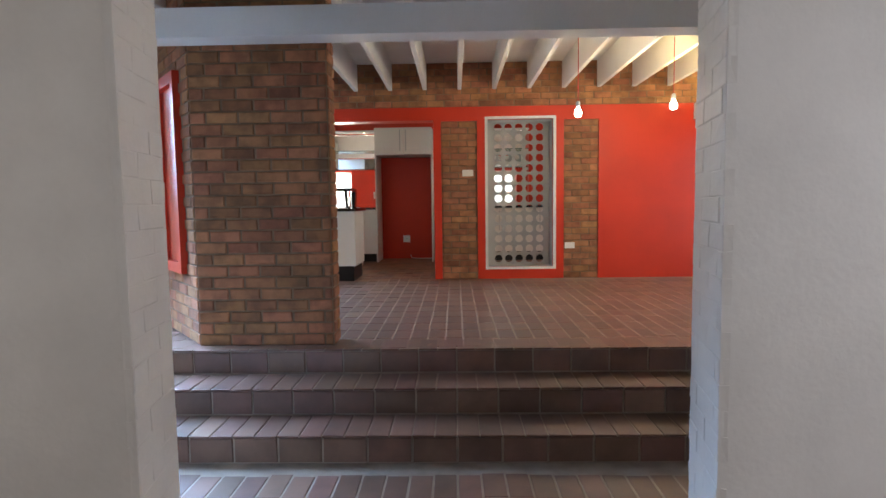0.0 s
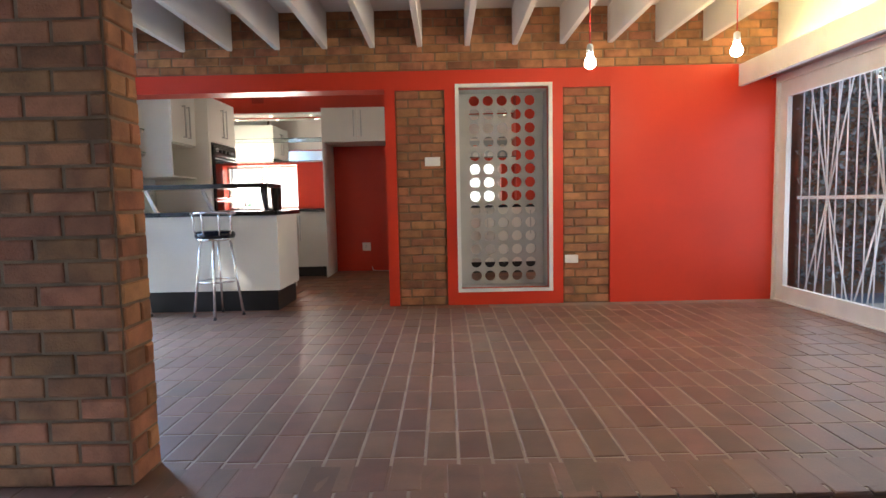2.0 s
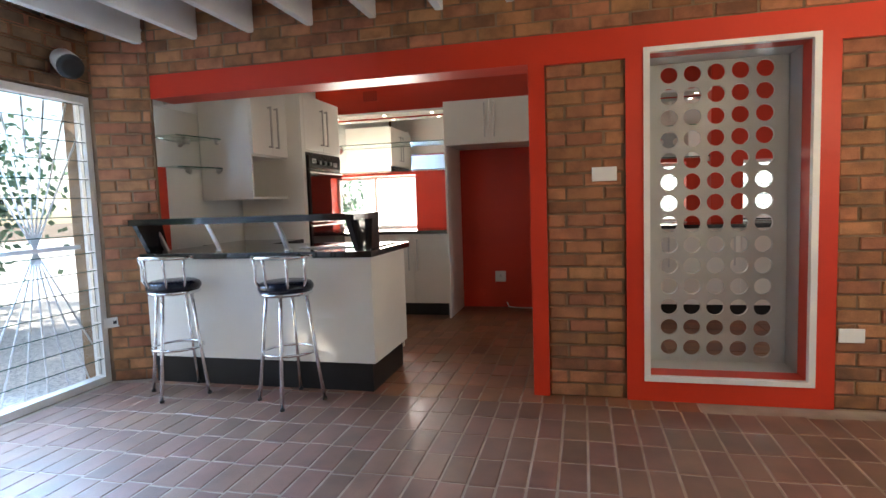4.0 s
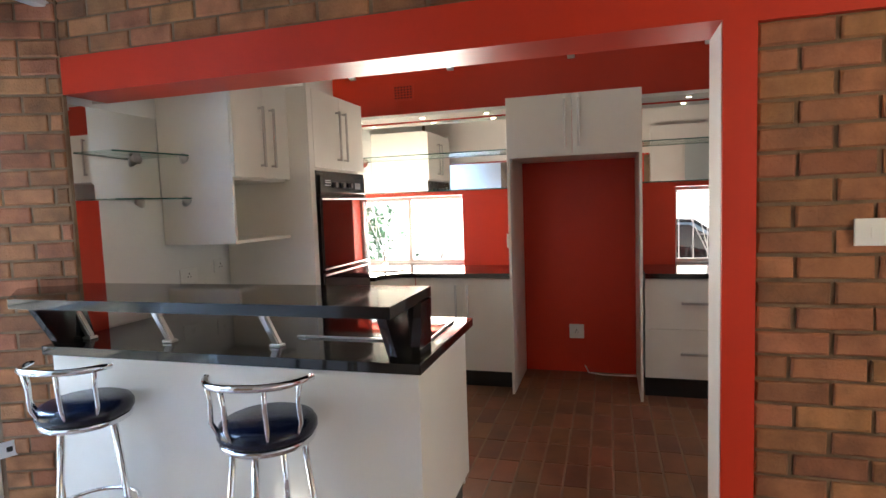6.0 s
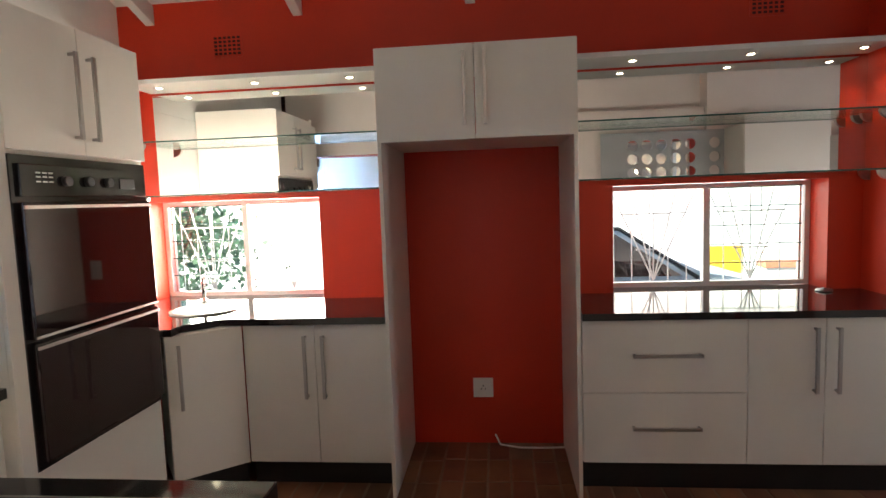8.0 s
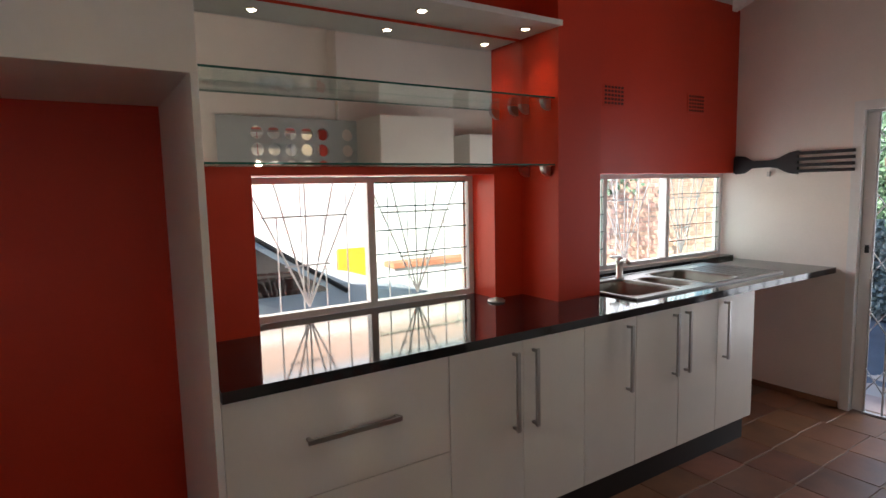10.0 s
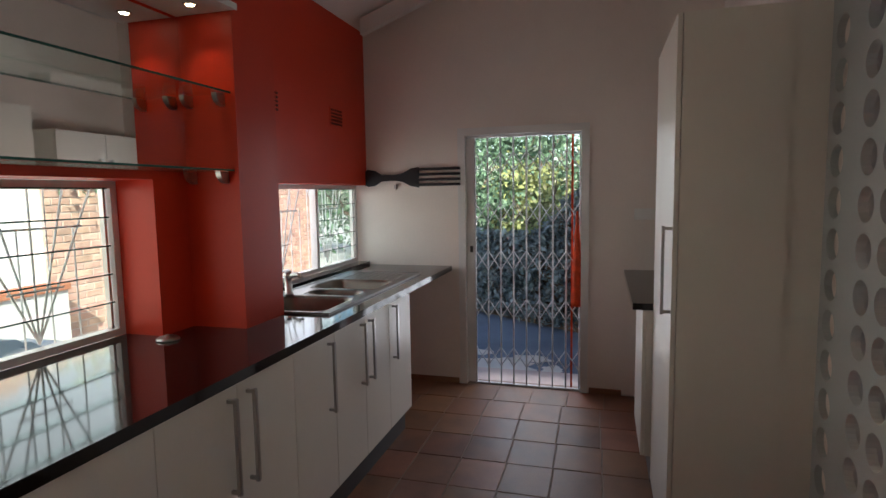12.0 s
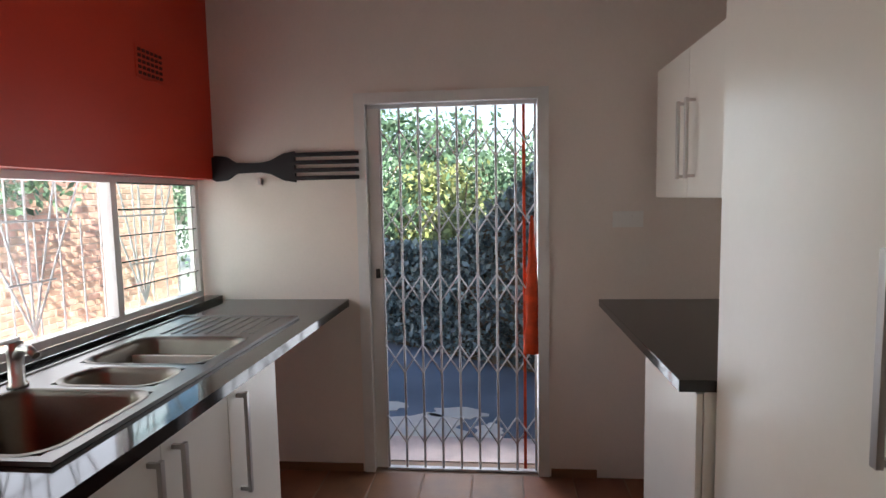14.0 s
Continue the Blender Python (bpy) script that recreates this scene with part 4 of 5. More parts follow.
# holed screen in the recess
sc = thing("holed_screen", (0.79, 8.535, 0.0))
bm = bmesh.new()
NX, NZ, R = 6, 14, 0.054
X = [(-0.285 + 0.1425 * i) for i in range(5)] + [0.52]
Z = [0.222 + 0.139 * j for j in range(NZ)]
N = 20
for face_y, flip in ((-0.014, False), (0.014, True)):
    for i in range(NX):
        for j in range(NZ):
            cx, cz, hx, hz = X[i], Z[j], 0.07125, 0.0695
            circ = [bm.verts.new((cx + R * math.cos(2 * math.pi * k / N + math.pi / N), face_y, cz + R * math.sin(2 * math.pi * k / N + math.pi / N))) for k in range(N)]
            rim = []
            for k in range(N):
                w = 2 * math.pi * k / N + math.pi / N
                c, s = math.cos(w), math.sin(w)
                m = max(abs(c) / hx, abs(s) / hz)
                rim.append(bm.verts.new((cx + c / m, face_y, cz + s / m)))
            for k in range(N):
                q = (circ[k], circ[(k + 1) % N], rim[(k + 1) % N], rim[k])
                bm.faces.new(q if flip else q[::-1])
            for (sx, sz) in ((1, 1), (-1, 1), (-1, -1), (1, -1)):
                corner = bm.verts.new((cx + sx * hx, face_y, cz + sz * hz))
                near = sorted(rim, key=lambda q: (q.co - corner.co).length)[:2]
                try:
                    bm.faces.new((near[0], near[1], corner))
                except ValueError:
                    pass
    for a in ((-0.6, X[0] - 0.07125, 0.0, 2.16), (X[4] + 0.07125, X[5] - 0.07125, 0.0, 2.16), (X[5] + 0.07125, 0.63, 0.0, 2.16), (X[0] - 0.07125, X[4] + 0.07125, 0.0, Z[0] - 0.0695), (X[0] - 0.07125, X[4] + 0.07125, Z[-1] + 0.0695, 2.16), (X[5] - 0.07125, X[5] + 0.07125, 0.0, Z[0] - 0.0695), (X[5] - 0.07125, X[5] + 0.07125, Z[-1] + 0.0695, 2.16)):
        bm.faces.new([bm.verts.new((x, face_y, z)) for x, z in ((a[0], a[2]), (a[1], a[2]), (a[1], a[3]), (a[0], a[3]))])
for i in range(NX):
    for j in range(NZ):
        r0 = [bm.verts.new((X[i] + R * math.cos(2 * math.pi * k / N + math.pi / N), -0.014, Z[j] + R * math.sin(2 * math.pi * k / N + math.pi / N))) for k in range(N)]
        r1 = [bm.verts.new((v.co.x, 0.014, v.co.z)) for v in r0]
        for k in range(N):
            bm.faces.new((r0[k], r0[(k + 1) % N], r1[(k + 1) % N], r1[k]))
ob = link("board", bm, M_GREYP, False)
ob.parent = sc
tagged(sc, "grey painted board with rows of round holes", "screen")

# kitchen south side: tall cupboard, base and wall cabinets
u = unit("tall_cupboard", (2.132, 9.04), 180, 0.74, 0.375, 0.0, 2.16, [(0, 0.74, 0.03, 2.16, [(0.715, 1.05, 1.39)])], "tall white kitchen cupboard with one long handle", "cupboard")
structure("cupboard_filler", bbox(1.40, 2.132, 8.527, 8.664, 0, 2.16), M_CAB, "white filler panel beside the tall cupboard", "trim")
u = unit("base_cabinet", (2.70, 9.09), 180, 0.56, 0.55, 0.14, 0.912, [(0, 0.56, 0.14, 0.91, [])], "white base cabinet beside the tall cupboard", "cabinet", 0.14)
tagged(link("dark_worktop", bbox(2.137, 3.415, 8.53, 9.14, 0.915, 0.95, 0.002), M_STONE), "dark granite worktop beside the back door", "worktop")
u = unit("wall_cabinet", (3.29, 8.90), 180, 0.88, 0.37, 1.46, 2.045, [(0, 0.44, 1.46, 2.045, [(0.415, 1.535, 1.84)]), (0.44, 0.88, 1.46, 2.045, [(0.515, 1.535, 1.84)])], "white two door wall cabinet over dark worktop", "cabinet")

# large fork on the wall
bm = bmesh.new()
out = [(0.0, 0.0), (0.012, 0.045), (0.06, 0.068), (0.115, 0.062), (0.17, 0.028), (0.30, 0.024), (0.36, 0.035), (0.43, 0.07), (0.49, 0.08)]
low = [(x, -z) for x, z in out[1:]]
prof = out + low[::-1]
a = [bm.verts.new((0, -x, z)) for x, z in prof]
b = [bm.verts.new((-0.025, -x, z)) for x, z in prof]
bm.faces.new(a), bm.faces.new(b[::-1])
for i in range(len(prof)):
    bm.faces.new((a[i], a[(i + 1) % len(prof)], b[(i + 1) % len(prof)], b[i]))
fork = thing("wall_fork", (3.418, 11.19, 1.655))
part("fork_handle", bm, M_FORK, fork)
for k in range(4):
    z = -0.07 + 0.0405 * k
    part("tine", bbox(-0.025, 0, -0.83 + 0.0, -0.488, z, z + 0.021, 0.003), M_FORK, fork)
tagged(fork, "large black wooden fork ornament hung on the white wall", "ornament")
tagged(link("wall_hook", bbox(3.395, 3.419, 10.885, 10.905, 1.565, 1.60, 0.003), M_STEEL), "small hook under the wall fork", "hook")

# ---- windows and doors ----
def frame_bm(w, h, f, d, y=0.0, mull=()):
    bm = bbox(-w / 2, -w / 2 + f, y, y + d, 0, h)
    box(bm, w / 2 - f, w / 2, y, y + d, 0, h)
    box(bm, -w / 2 + f, w / 2 - f, y, y + d, 0, f)
    box(bm, -w / 2 + f, w / 2 - f, y, y + d, h - f, h)
    for m in mull:
        box(bm, m - f * 0.6, m + f * 0.6, y, y + d, f, h - f)
    return bm


def pane(name, bm, parent, material=None):
    ob = part(name, bm, material or M_GLASS, parent)
    ob.visible_shadow = False
    return ob


def louvres(t, x0, x1, z0, z1, n, y, tilt=25, material=None):
    """Glass blades in clips, tilted open."""
    step = (z1 - z0) / n
    for k in range(n):
        z = z0 + step * (k + 0.5)
        c, s = math.cos(radians(tilt)) * step * 0.55, math.sin(radians(tilt)) * step * 0.55
        bm = bmesh.new()
        v = [bm.verts.new(p) for p in ((x0, y + s, z - c), (x1, y + s, z - c), (x1, y - s, z + c), (x0, y - s, z + c), (x0, y + s + 0.005, z - c), (x1, y + s + 0.005, z - c), (x1, y - s + 0.005, z + c), (x0, y - s + 0.005, z + c))]
        for f in ((0, 1, 2, 3), (7, 6, 5, 4), (0, 4, 5, 1), (1, 5, 6, 2), (2, 6, 7, 3), (3, 7, 4, 0)):
            bm.faces.new([v[i] for i in f])
        b = pane("louvre_blade", bm, t, material)
        part("edge", tube([(x0, y - s + 0.001, z + c + 0.001), (x1, y - s + 0.001, z + c + 0.001)], 0.0035, 5), M_EDGE, b, "green glass edge")
        for x in (x0, x1):
            part("clip", bbox(x - 0.006, x + 0.006, y - 0.012, y + 0.012, z - c, z + c), M_STEEL, b)


def kitchen_window(name, xc, z0, w, h, mull, lou, fan, y=11.24):
    t = thing(name, (xc, y, z0))
    part("window_frame", frame_bm(w, h, 0.03, 0.05, 0, mull), M_FRAME, t)
    edges = [-w / 2 + 0.03, *[m for m in mull], w / 2 - 0.03]
    for i in range(len(edges) - 1):
        a, b = edges[i] + 0.02, edges[i + 1] - 0.02
        if i in lou:
            louvres(t, a, b, 0.03, h - 0.03, 5, 0.025, 28, M_GLASSG)
        else:
            pane("pane", bbox(a - 0.02, b + 0.02, 0.02, 0.025, 0.03, h - 0.03), t)
    for k in range(int(w / 0.115)):
        x = -w / 2 + 0.06 + 0.115 * k
        part("bar", tube([(x, 0.10, 0.005), (x, 0.10, h * (0.72 if k % 2 else 1.0))], 0.0035, 6), M_BARS, t)
    for cx, leans in fan:
        for dx in leans:
            part("fan_bar", tube([(cx, 0.09, 0.03), (cx + dx, 0.09, h)], 0.0045, 6), M_BARS, t)
        part("cross_rail", tube([(cx - 0.11, 0.082, h * 0.36), (cx + 0.11, 0.082, h * 0.36)], 0.0045, 6), M_GATE, t)
        part("cross_rail", tube([(cx - 0.21, 0.082, h * 0.72), (cx + 0.21, 0.082, h * 0.72)], 0.0045, 6), M_GATE, t)
    tagged(t, "white steel window with glass louvres and burglar bars", "window", "", "structure")
    return t


FAN = (-0.28, -0.15, 0.0, 0.15, 0.28)
kitchen_window("window_1", -2.58, 0.952, 1.16, 0.645, (0.0,), (0,), ((-0.3, FAN), (0.28, FAN)))
kitchen_window("window_2", 0.42, 0.952, 1.22, 0.645, (0.0,), (1,), ((-0.3, FAN), (0.3, FAN)))
kitchen_window("window_3", 2.485, 0.976, 1.84, 0.622, (-0.40, 0.25), (0, 2), ((-0.1, FAN), (0.55, FAN), (-0.65, FAN)))

# full-height louvre window in the living room
t = thing("window_4", (-3.50, 7.09, 0.0), 90)
part("window_frame", frame_bm(1.66, 2.09, 0.05, 0.09, 0.0), M_FRAME, t)
louvres(t, -0.78, 0.78, 0.06, 2.03, 15, 0.045, 35)
for dx in (-0.7, -0.45, -0.22, 0, 0.22, 0.45, 0.7):
    for z in (0.02, 2.05):
        part("bar", tube([(0.45, 0.16, 1.02), (0.45 + dx * 0.75, 0.16, z)], 0.007, 6), M_BARS, t)
part("cross_rail", bbox(-0.8, 0.8, 0.15, 0.17, 1.0, 1.03), M_BARS, t)
tagged(t, "tall white louvre window with glass blades and fan bars", "window", "", "structure")

# sliding door
t = thing("sliding_door", (3.36, 6.36, 0.0), -90)
# across the opening x runs against y
bm = bbox(-1.72, 1.72, -0.03, 0.11, 2.05, 2.30)
box(bm, -1.72, 1.72, -0.03, 0.11, -0.005, 0.012)
box(bm, -1.72, -1.68, -0.03, 0.11, 0.012, 2.05)
part("door_frame", bm, M_FRAME, t)
for x0, x1, y in ((-1.68, 0.02, 0.0), (-0.1, 1.68, 0.055)):
    f = 0.105
    bm = bbox(x0, x0 + f, y, y + 0.042, 0.014, 2.048)
    box(bm, x1 - f, x1, y, y + 0.042, 0.014, 2.048)
    box(bm, x0 + f, x1 - f, y, y + 0.042, 0.014, 0.15)
    box(bm, x0 + f, x1 - f, y, y + 0.042, 1.91, 2.048)
    leaf = part("leaf", bm, M_FRAME, t, "white painted timber sliding leaf")
    pane("pane", bbox(x0 + f, x1 - f, y + 0.018, y + 0.024, 0.15, 1.91), leaf)
gb = thing("burglar_bars", (3.56, 6.36, 0.0), -90)
for k in range(29):
    x = -1.65 + k * 0.118
    part("bar", tube([(x, 0, 0.02), (x, 0, 2.1)], 0.006, 6), M_BARS, gb)
part("cross_rail", bbox(-1.7, 1.7, -0.012, 0.012, 0.96, 0.99), M_BARS, gb)
for c in (-1.3, -0.65, 0.1, 0.85):
    for dx in (-0.3, -0.15, 0.15, 0.3):
        part("fan_bar", tube([(c, 0.015, 0.975), (c + dx, 0.015, 2.08)], 0.007, 6), M_BARS, gb)
        part("fan_bar", tube([(c, 0.015, 0.975), (c + dx, 0.015, 0.04)], 0.007, 6), M_BARS, gb)
tagged(gb, "white steel burglar bars outside the sliding door", "burglar bars")
tagged(t, "white timber framed sliding glass door, closed", "door", "", "structure")
pel = thing("pelmet", (2.97, 6.36, 2.03))
part("face_board", bbox(0, 0.045, -1.7, 1.70, 0, 0.20, 0.003), M_FRAME, pel)
part("top_board", bbox(0.045, 0.38, -1.7, 1.70, 0.17, 0.19), M_FRAME, pel)
part("curtain_rail", tube([(0.30, -1.68, 0.07), (0.30, 1.68, 0.07)], 0.012, 8), M_STEEL, pel)
tagged(pel, "white painted pelmet board over the sliding door", "pelmet")
tb = thing("strip_light", (3.2, 6.6, 2.23))
part("tube_lamp", tube([(0, -1.25, 0.03), (0, 1.25, 0.03)], 0.016, 10), M_TUBE, tb, "glowing warm white tube")
part("batten", bbox(-0.03, 0.03, -1.3, 1.3, -0.005, 0.012), M_PLAST, tb)
tagged(tb, "warm strip light lying on top of the pelmet", "strip light")
lamp("strip_glow", "AREA", look((3.2, 6.6, 2.29), (3.12, 6.6, 3.2)), 10, (1.0, 0.7, 0.2), shape="RECTANGLE", size=0.12, size_y=2.5)

# kitchen back door: frame, folding gate, orange cloth
t = thing("door_1", (3.42, 9.885, 0.0), -90)
bm = bbox(-0.495, -0.44, -0.012, 0.12, 0.0, 2.02)
box(bm, 0.44, 0.495, -0.012, 0.12, 0.0, 2.02)
box(bm, -0.44, 0.44, -0.012, 0.12, 1.965, 2.02)
part("door_frame", bm, M_FRAME, t)
part("stacked_leaf", bbox(-0.438, -0.375, 0.03, 0.07, 0.01, 1.96, 0.003), M_FRAME, t)
part("lock", bbox(-0.41, -0.388, 0.018, 0.03, 1.06, 1.11, 0.002), M_BLKST, t)
tagged(t, "white painted back door frame, door open", "door", "", "structure")
gt = thing("folding_gate", (3.46, 9.885, 0.0), -90)
XS = [-0.37 + 0.1 * k for k in range(9)]
for k, x in enumerate(XS):
    part("upright", tube([(x, 0, 0.012), (x, 0, 1.955)], 0.0065, 8), M_GATE, gt)
part("track", bbox(-0.375, 0.438, -0.015, 0.015, 0.0, 0.012), M_GATE, gt)
part("top_track", bbox(-0.438, 0.438, -0.015, 0.015, 1.945, 1.964), M_GATE, gt)
for zc in (0.23, 0.62, 1.0, 1.37, 1.76):
    for a, b in zip(XS, XS[1:]):
        for s in (1, -1):
            part("lattice_strap", tube([(a, 0.008 * s, zc - 0.075 * s), (b, 0.008 * s, zc + 0.075 * s)], 0.0045, 5), M_GATE, gt)
tagged(gt, "white steel folding lattice security gate, closed", "security gate")
cl = thing("orange_cloth", (3.436, 9.475, 0.0), -90)
bm = bmesh.new()
random.seed(4)
ns, nz = 14, 12
FOLD = (0.036, 0.038, 0.033, 0.026, 0.03, 0.035, 0.03, 0.024, 0.021, 0.018, 0.014, 0.01, 0.005)
grid = []
for j in range(nz + 1):
    z = 0.66 + 0.72 * j / nz
    wdt = FOLD[j]
    grid.append([bm.verts.new((wdt * math.cos(2 * math.pi * i / ns) * (1 + 0.3 * math.sin(3 * i + 1.7 * j)), wdt * 0.7 * math.sin(2 * math.pi * i / ns), z)) for i in range(ns)])
for a, b in zip(grid, grid[1:]):
    for i in range(ns):
        bm.faces.new((a[i], a[(i + 1) % ns], b[(i + 1) % ns], b[i])).smooth = True
bm.faces.new(grid[0]), bm.faces.new(grid[-1])
part("folds", bm, M_ORANGE, cl)
part("edge_strip", bbox(-0.045, -0.03, 0.02, 0.035, 0.02, 1.95), M_ORANGE, cl)
tagged(cl, "bright orange cloth tied to the gate's edge", "cloth")

# entrance: black steel gate panel with barred openings, red framed niche in the angled wall
eg = thing("steel_gate", (-2.70, 5.515, 0.0), 208)
bm = bmesh.new()
for x0, x1 in ((0.0, 0.03), (0.185, 0.215)):
    box(bm, x0, x1, -0.02, 0.02, 0.01, 2.05)
zs = [0.01, 0.08, 0.30, 0.42, 0.70, 0.80, 1.06, 1.16, 1.42, 1.52, 1.76, 2.05]
for a, b in zip(zs[::2], zs[1::2]):
    box(bm, 0.03, 0.185, -0.02, 0.02, a, b)
part("gate_frame", bm, M_BLKST, eg)
for k in range(4):
    x = 0.05 + 0.038 * k
    part("bar", tube([(x, 0, 0.08), (x, 0, 1.76)], 0.008, 6), M_BLKST, eg)
tagged(eg, "black steel security gate panel with barred openings", "gate")
d = (A1 - A0).normalized()
ang = math.degrees(math.atan2(d.y, d.x))
nf = thing("red_niche", (A0.x + d.x * 0.14, A0.y + d.y * 0.14, 0.0), ang)
bm = bmesh.new()
for a in ((0.10, 0.17, 0, 0.05, 0.50, 1.98), (0.62, 0.69, 0, 0.05, 0.50, 1.98), (0.17, 0.62, 0, 0.05, 0.50, 0.58), (0.17, 0.62, 0, 0.05, 1.90, 1.98)):
    box(bm, *a)
part("frame", bm, M_RED, nf)
part("back", bbox(0.17, 0.62, -0.005, 0.006, 0.58, 1.90), M_RED, nf)
tagged(nf, "red painted frame round a narrow niche", "niche")

# speaker
sp = thing("loudspeaker", (-3.47, 7.66, 2.26))
axis = Vector((0.8, -0.5, -0.4)).normalized()
p0 = Vector((0.06, -0.01, 0.03))
part("housing", tube([p0, p0 + axis * 0.02, p0 + axis * 0.22, p0 + axis * 0.23], [0.05, 0.075, 0.08, 0.078], 20), M_PLAST, sp, "white cylindrical housing")
part("grille", tube([p0 + axis * 0.228, p0 + axis * 0.25, p0 + axis * 0.26], [0.079, 0.076, 0.05], 20), M_DARK, sp, "black round front")
part("bracket", tube([(0, 0, 0), (0.05, -0.01, 0.0), (0.09, -0.03, 0.02)], 0.012, 8), M_STEEL, sp)
tagged(sp, "white cylindrical loudspeaker with black front on wall", "loudspeaker")

# pendant bulbs
for x, y, z in ((1.113, 6.266, 1.859), (2.038, 6.283, 1.919)):
    t = thing("pendant_bulb", (x, y, z))
    top = ZC - z - 0.001
    part("flex", tube([(0, 0, 0.10), (0, 0, top)], 0.004, 6), M_REDP, t, "thin red flex")
    part("ceiling_rose", lathe([(0.045, top), (0.045, top - 0.02), (0.03, top - 0.05), (0.008, top - 0.055)], 16), M_REDP, t, "red ceiling rose")
    part("lamp_holder", lathe([(0.010, 0.11), (0.02, 0.10), (0.022, 0.055), (0.02, 0.05)], 14), M_PLAST, t)
    part("bulb", lathe([(0.014, 0.05), (0.018, 0.035), (0.032, 0.01), (0.036, -0.01), (0.03, -0.03), (0.012, -0.042)], 18), M_BULB, t, "lit round bulb")
    for c in t.children:
        if c.name.startswith("bulb"):
            c.visible_shadow = False
    lamp("pendant_light", "POINT", pose(x, y, z), 4.2, (1.0, 0.7, 0.36), soft=0.036)
    tagged(t, "bare lit bulb hanging on a red flex", "pendant light", "pendant bulbs")
plate("wall_socket", (-3.44, 7.9, 0.45), 62, 0.1, 0.075, [(0.02, 0, 0.012, 0.012, M_DARK)], "white socket low on the brick wall")

# ---- outside ----
structure("driveway", bbox(3.62, 40, 4, 12.9, -0.4, -0.09), M_ASPH, "dark blue grey asphalt drive", "road")
# uneven pale patches on the drive near the doorstep
random.seed(8)
for cx, cy, rx, ry in ((4.2, 10.28, 0.26, 0.42), (4.5, 9.95, 0.12, 0.2), (4.18, 9.72, 0.14, 0.1), (4.62, 10.5, 0.09, 0.14)):
    ring = [(cx + rx * random.uniform(0.75, 1.25) * math.cos(2 * math.pi * k / 22), cy + ry * random.uniform(0.75, 1.25) * math.sin(2 * math.pi * k / 22)) for k in range(22)]
    structure("pale_patch", prism(ring, -0.0895, -0.085), M_CONC, "uneven pale patch on the drive", "pavement")
structure("doorstep", bbox(3.622, 3.95, 9.2, 10.7, -0.088, -0.03), M_PINK, "pale pink concrete doorstep", "step")
structure("side_court", bbox(3.602, 40, 12.902, 40, -0.4, -0.1), M_CONC, "pale concrete court in full sun", "pavement")
structure("yard", bbox(-30, 3.6, 11.35, 40, -0.5, -0.12), M_CONC, "pale concrete yard in full sun", "pavement")
structure("side_yard", bbox(3.64, 8, 4, 8.05, -0.088, -0.06), M_GRAVEL, "paved strip beside the sliding door", "pavement")
structure("garden_path", bbox(-30, -3.76, -10, 11.3, -0.5, -0.04), M_GRAVEL, "sunny pale gravel garden", "ground")


def leaves(name, pts, size, material, seed):
    """Many small leaves, one mesh."""
    rng = np.random.default_rng(seed)
    pts = np.asarray(pts, float)
    k = len(pts)
    a = rng.normal(size=(k, 3))
    a /= np.linalg.norm(a, axis=1)[:, None]
    b = np.cross(a, rng.normal(size=(k, 3)))
    b /= np.linalg.norm(b, axis=1)[:, None] + 1e-9
    s = size * rng.uniform(0.6, 1.4, size=(k, 1))
    v = np.stack([pts - a * s, pts + b * s * 0.55, pts + a * s, pts - b * s * 0.55], 1).reshape(-1, 3)
    me = bpy.data.meshes.new(name)
    me.from_pydata(v.tolist(), [], np.arange(4 * k).reshape(-1, 4).tolist())
    me.materials.append(material)
    ob = new(name, me)
    return ob


def ivy_wall(name, x0, y0, x1, y1, zb, top, n, seed, label, material=M_LEAF):
    t = thing(name, (0, 0, 0))
    L = math.hypot(x1 - x0, y1 - y0)
    nx, ny = -(y1 - y0) / L, (x1 - x0) / L
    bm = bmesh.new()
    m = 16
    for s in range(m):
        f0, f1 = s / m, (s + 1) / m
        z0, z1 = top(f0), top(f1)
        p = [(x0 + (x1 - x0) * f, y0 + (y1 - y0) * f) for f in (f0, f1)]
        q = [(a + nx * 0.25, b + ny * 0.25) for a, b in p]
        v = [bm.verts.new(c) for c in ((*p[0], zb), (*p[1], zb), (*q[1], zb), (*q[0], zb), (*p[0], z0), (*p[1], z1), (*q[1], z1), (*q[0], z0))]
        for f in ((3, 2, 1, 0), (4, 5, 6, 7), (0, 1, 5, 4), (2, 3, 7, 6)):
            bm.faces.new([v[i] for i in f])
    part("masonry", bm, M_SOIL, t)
    rng = np.random.default_rng(seed)
    f = rng.uniform(0, 1, n)
    zt = np.array([top(a) for a in f])
    z = zb + (zt + 0.08 - zb) * rng.uniform(0.02, 1, n) ** 0.85
    off = rng.normal(0, 0.045, n) - 0.05
    pts = np.stack([x0 + (x1 - x0) * f + nx * off, y0 + (y1 - y0) * f + ny * off, z], 1)
    ob = leaves("ivy", pts, 0.036, material, seed)
    ob.parent = t
    tagged(ob, "dense dark green ivy leaves", "", "", "stuff")
    return tagged(t, label, "garden wall")


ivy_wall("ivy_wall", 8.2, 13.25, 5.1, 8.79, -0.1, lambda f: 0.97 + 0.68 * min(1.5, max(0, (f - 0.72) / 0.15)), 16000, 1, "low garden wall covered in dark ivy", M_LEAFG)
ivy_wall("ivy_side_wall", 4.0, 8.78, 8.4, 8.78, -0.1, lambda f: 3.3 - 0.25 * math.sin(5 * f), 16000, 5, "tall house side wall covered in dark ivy")
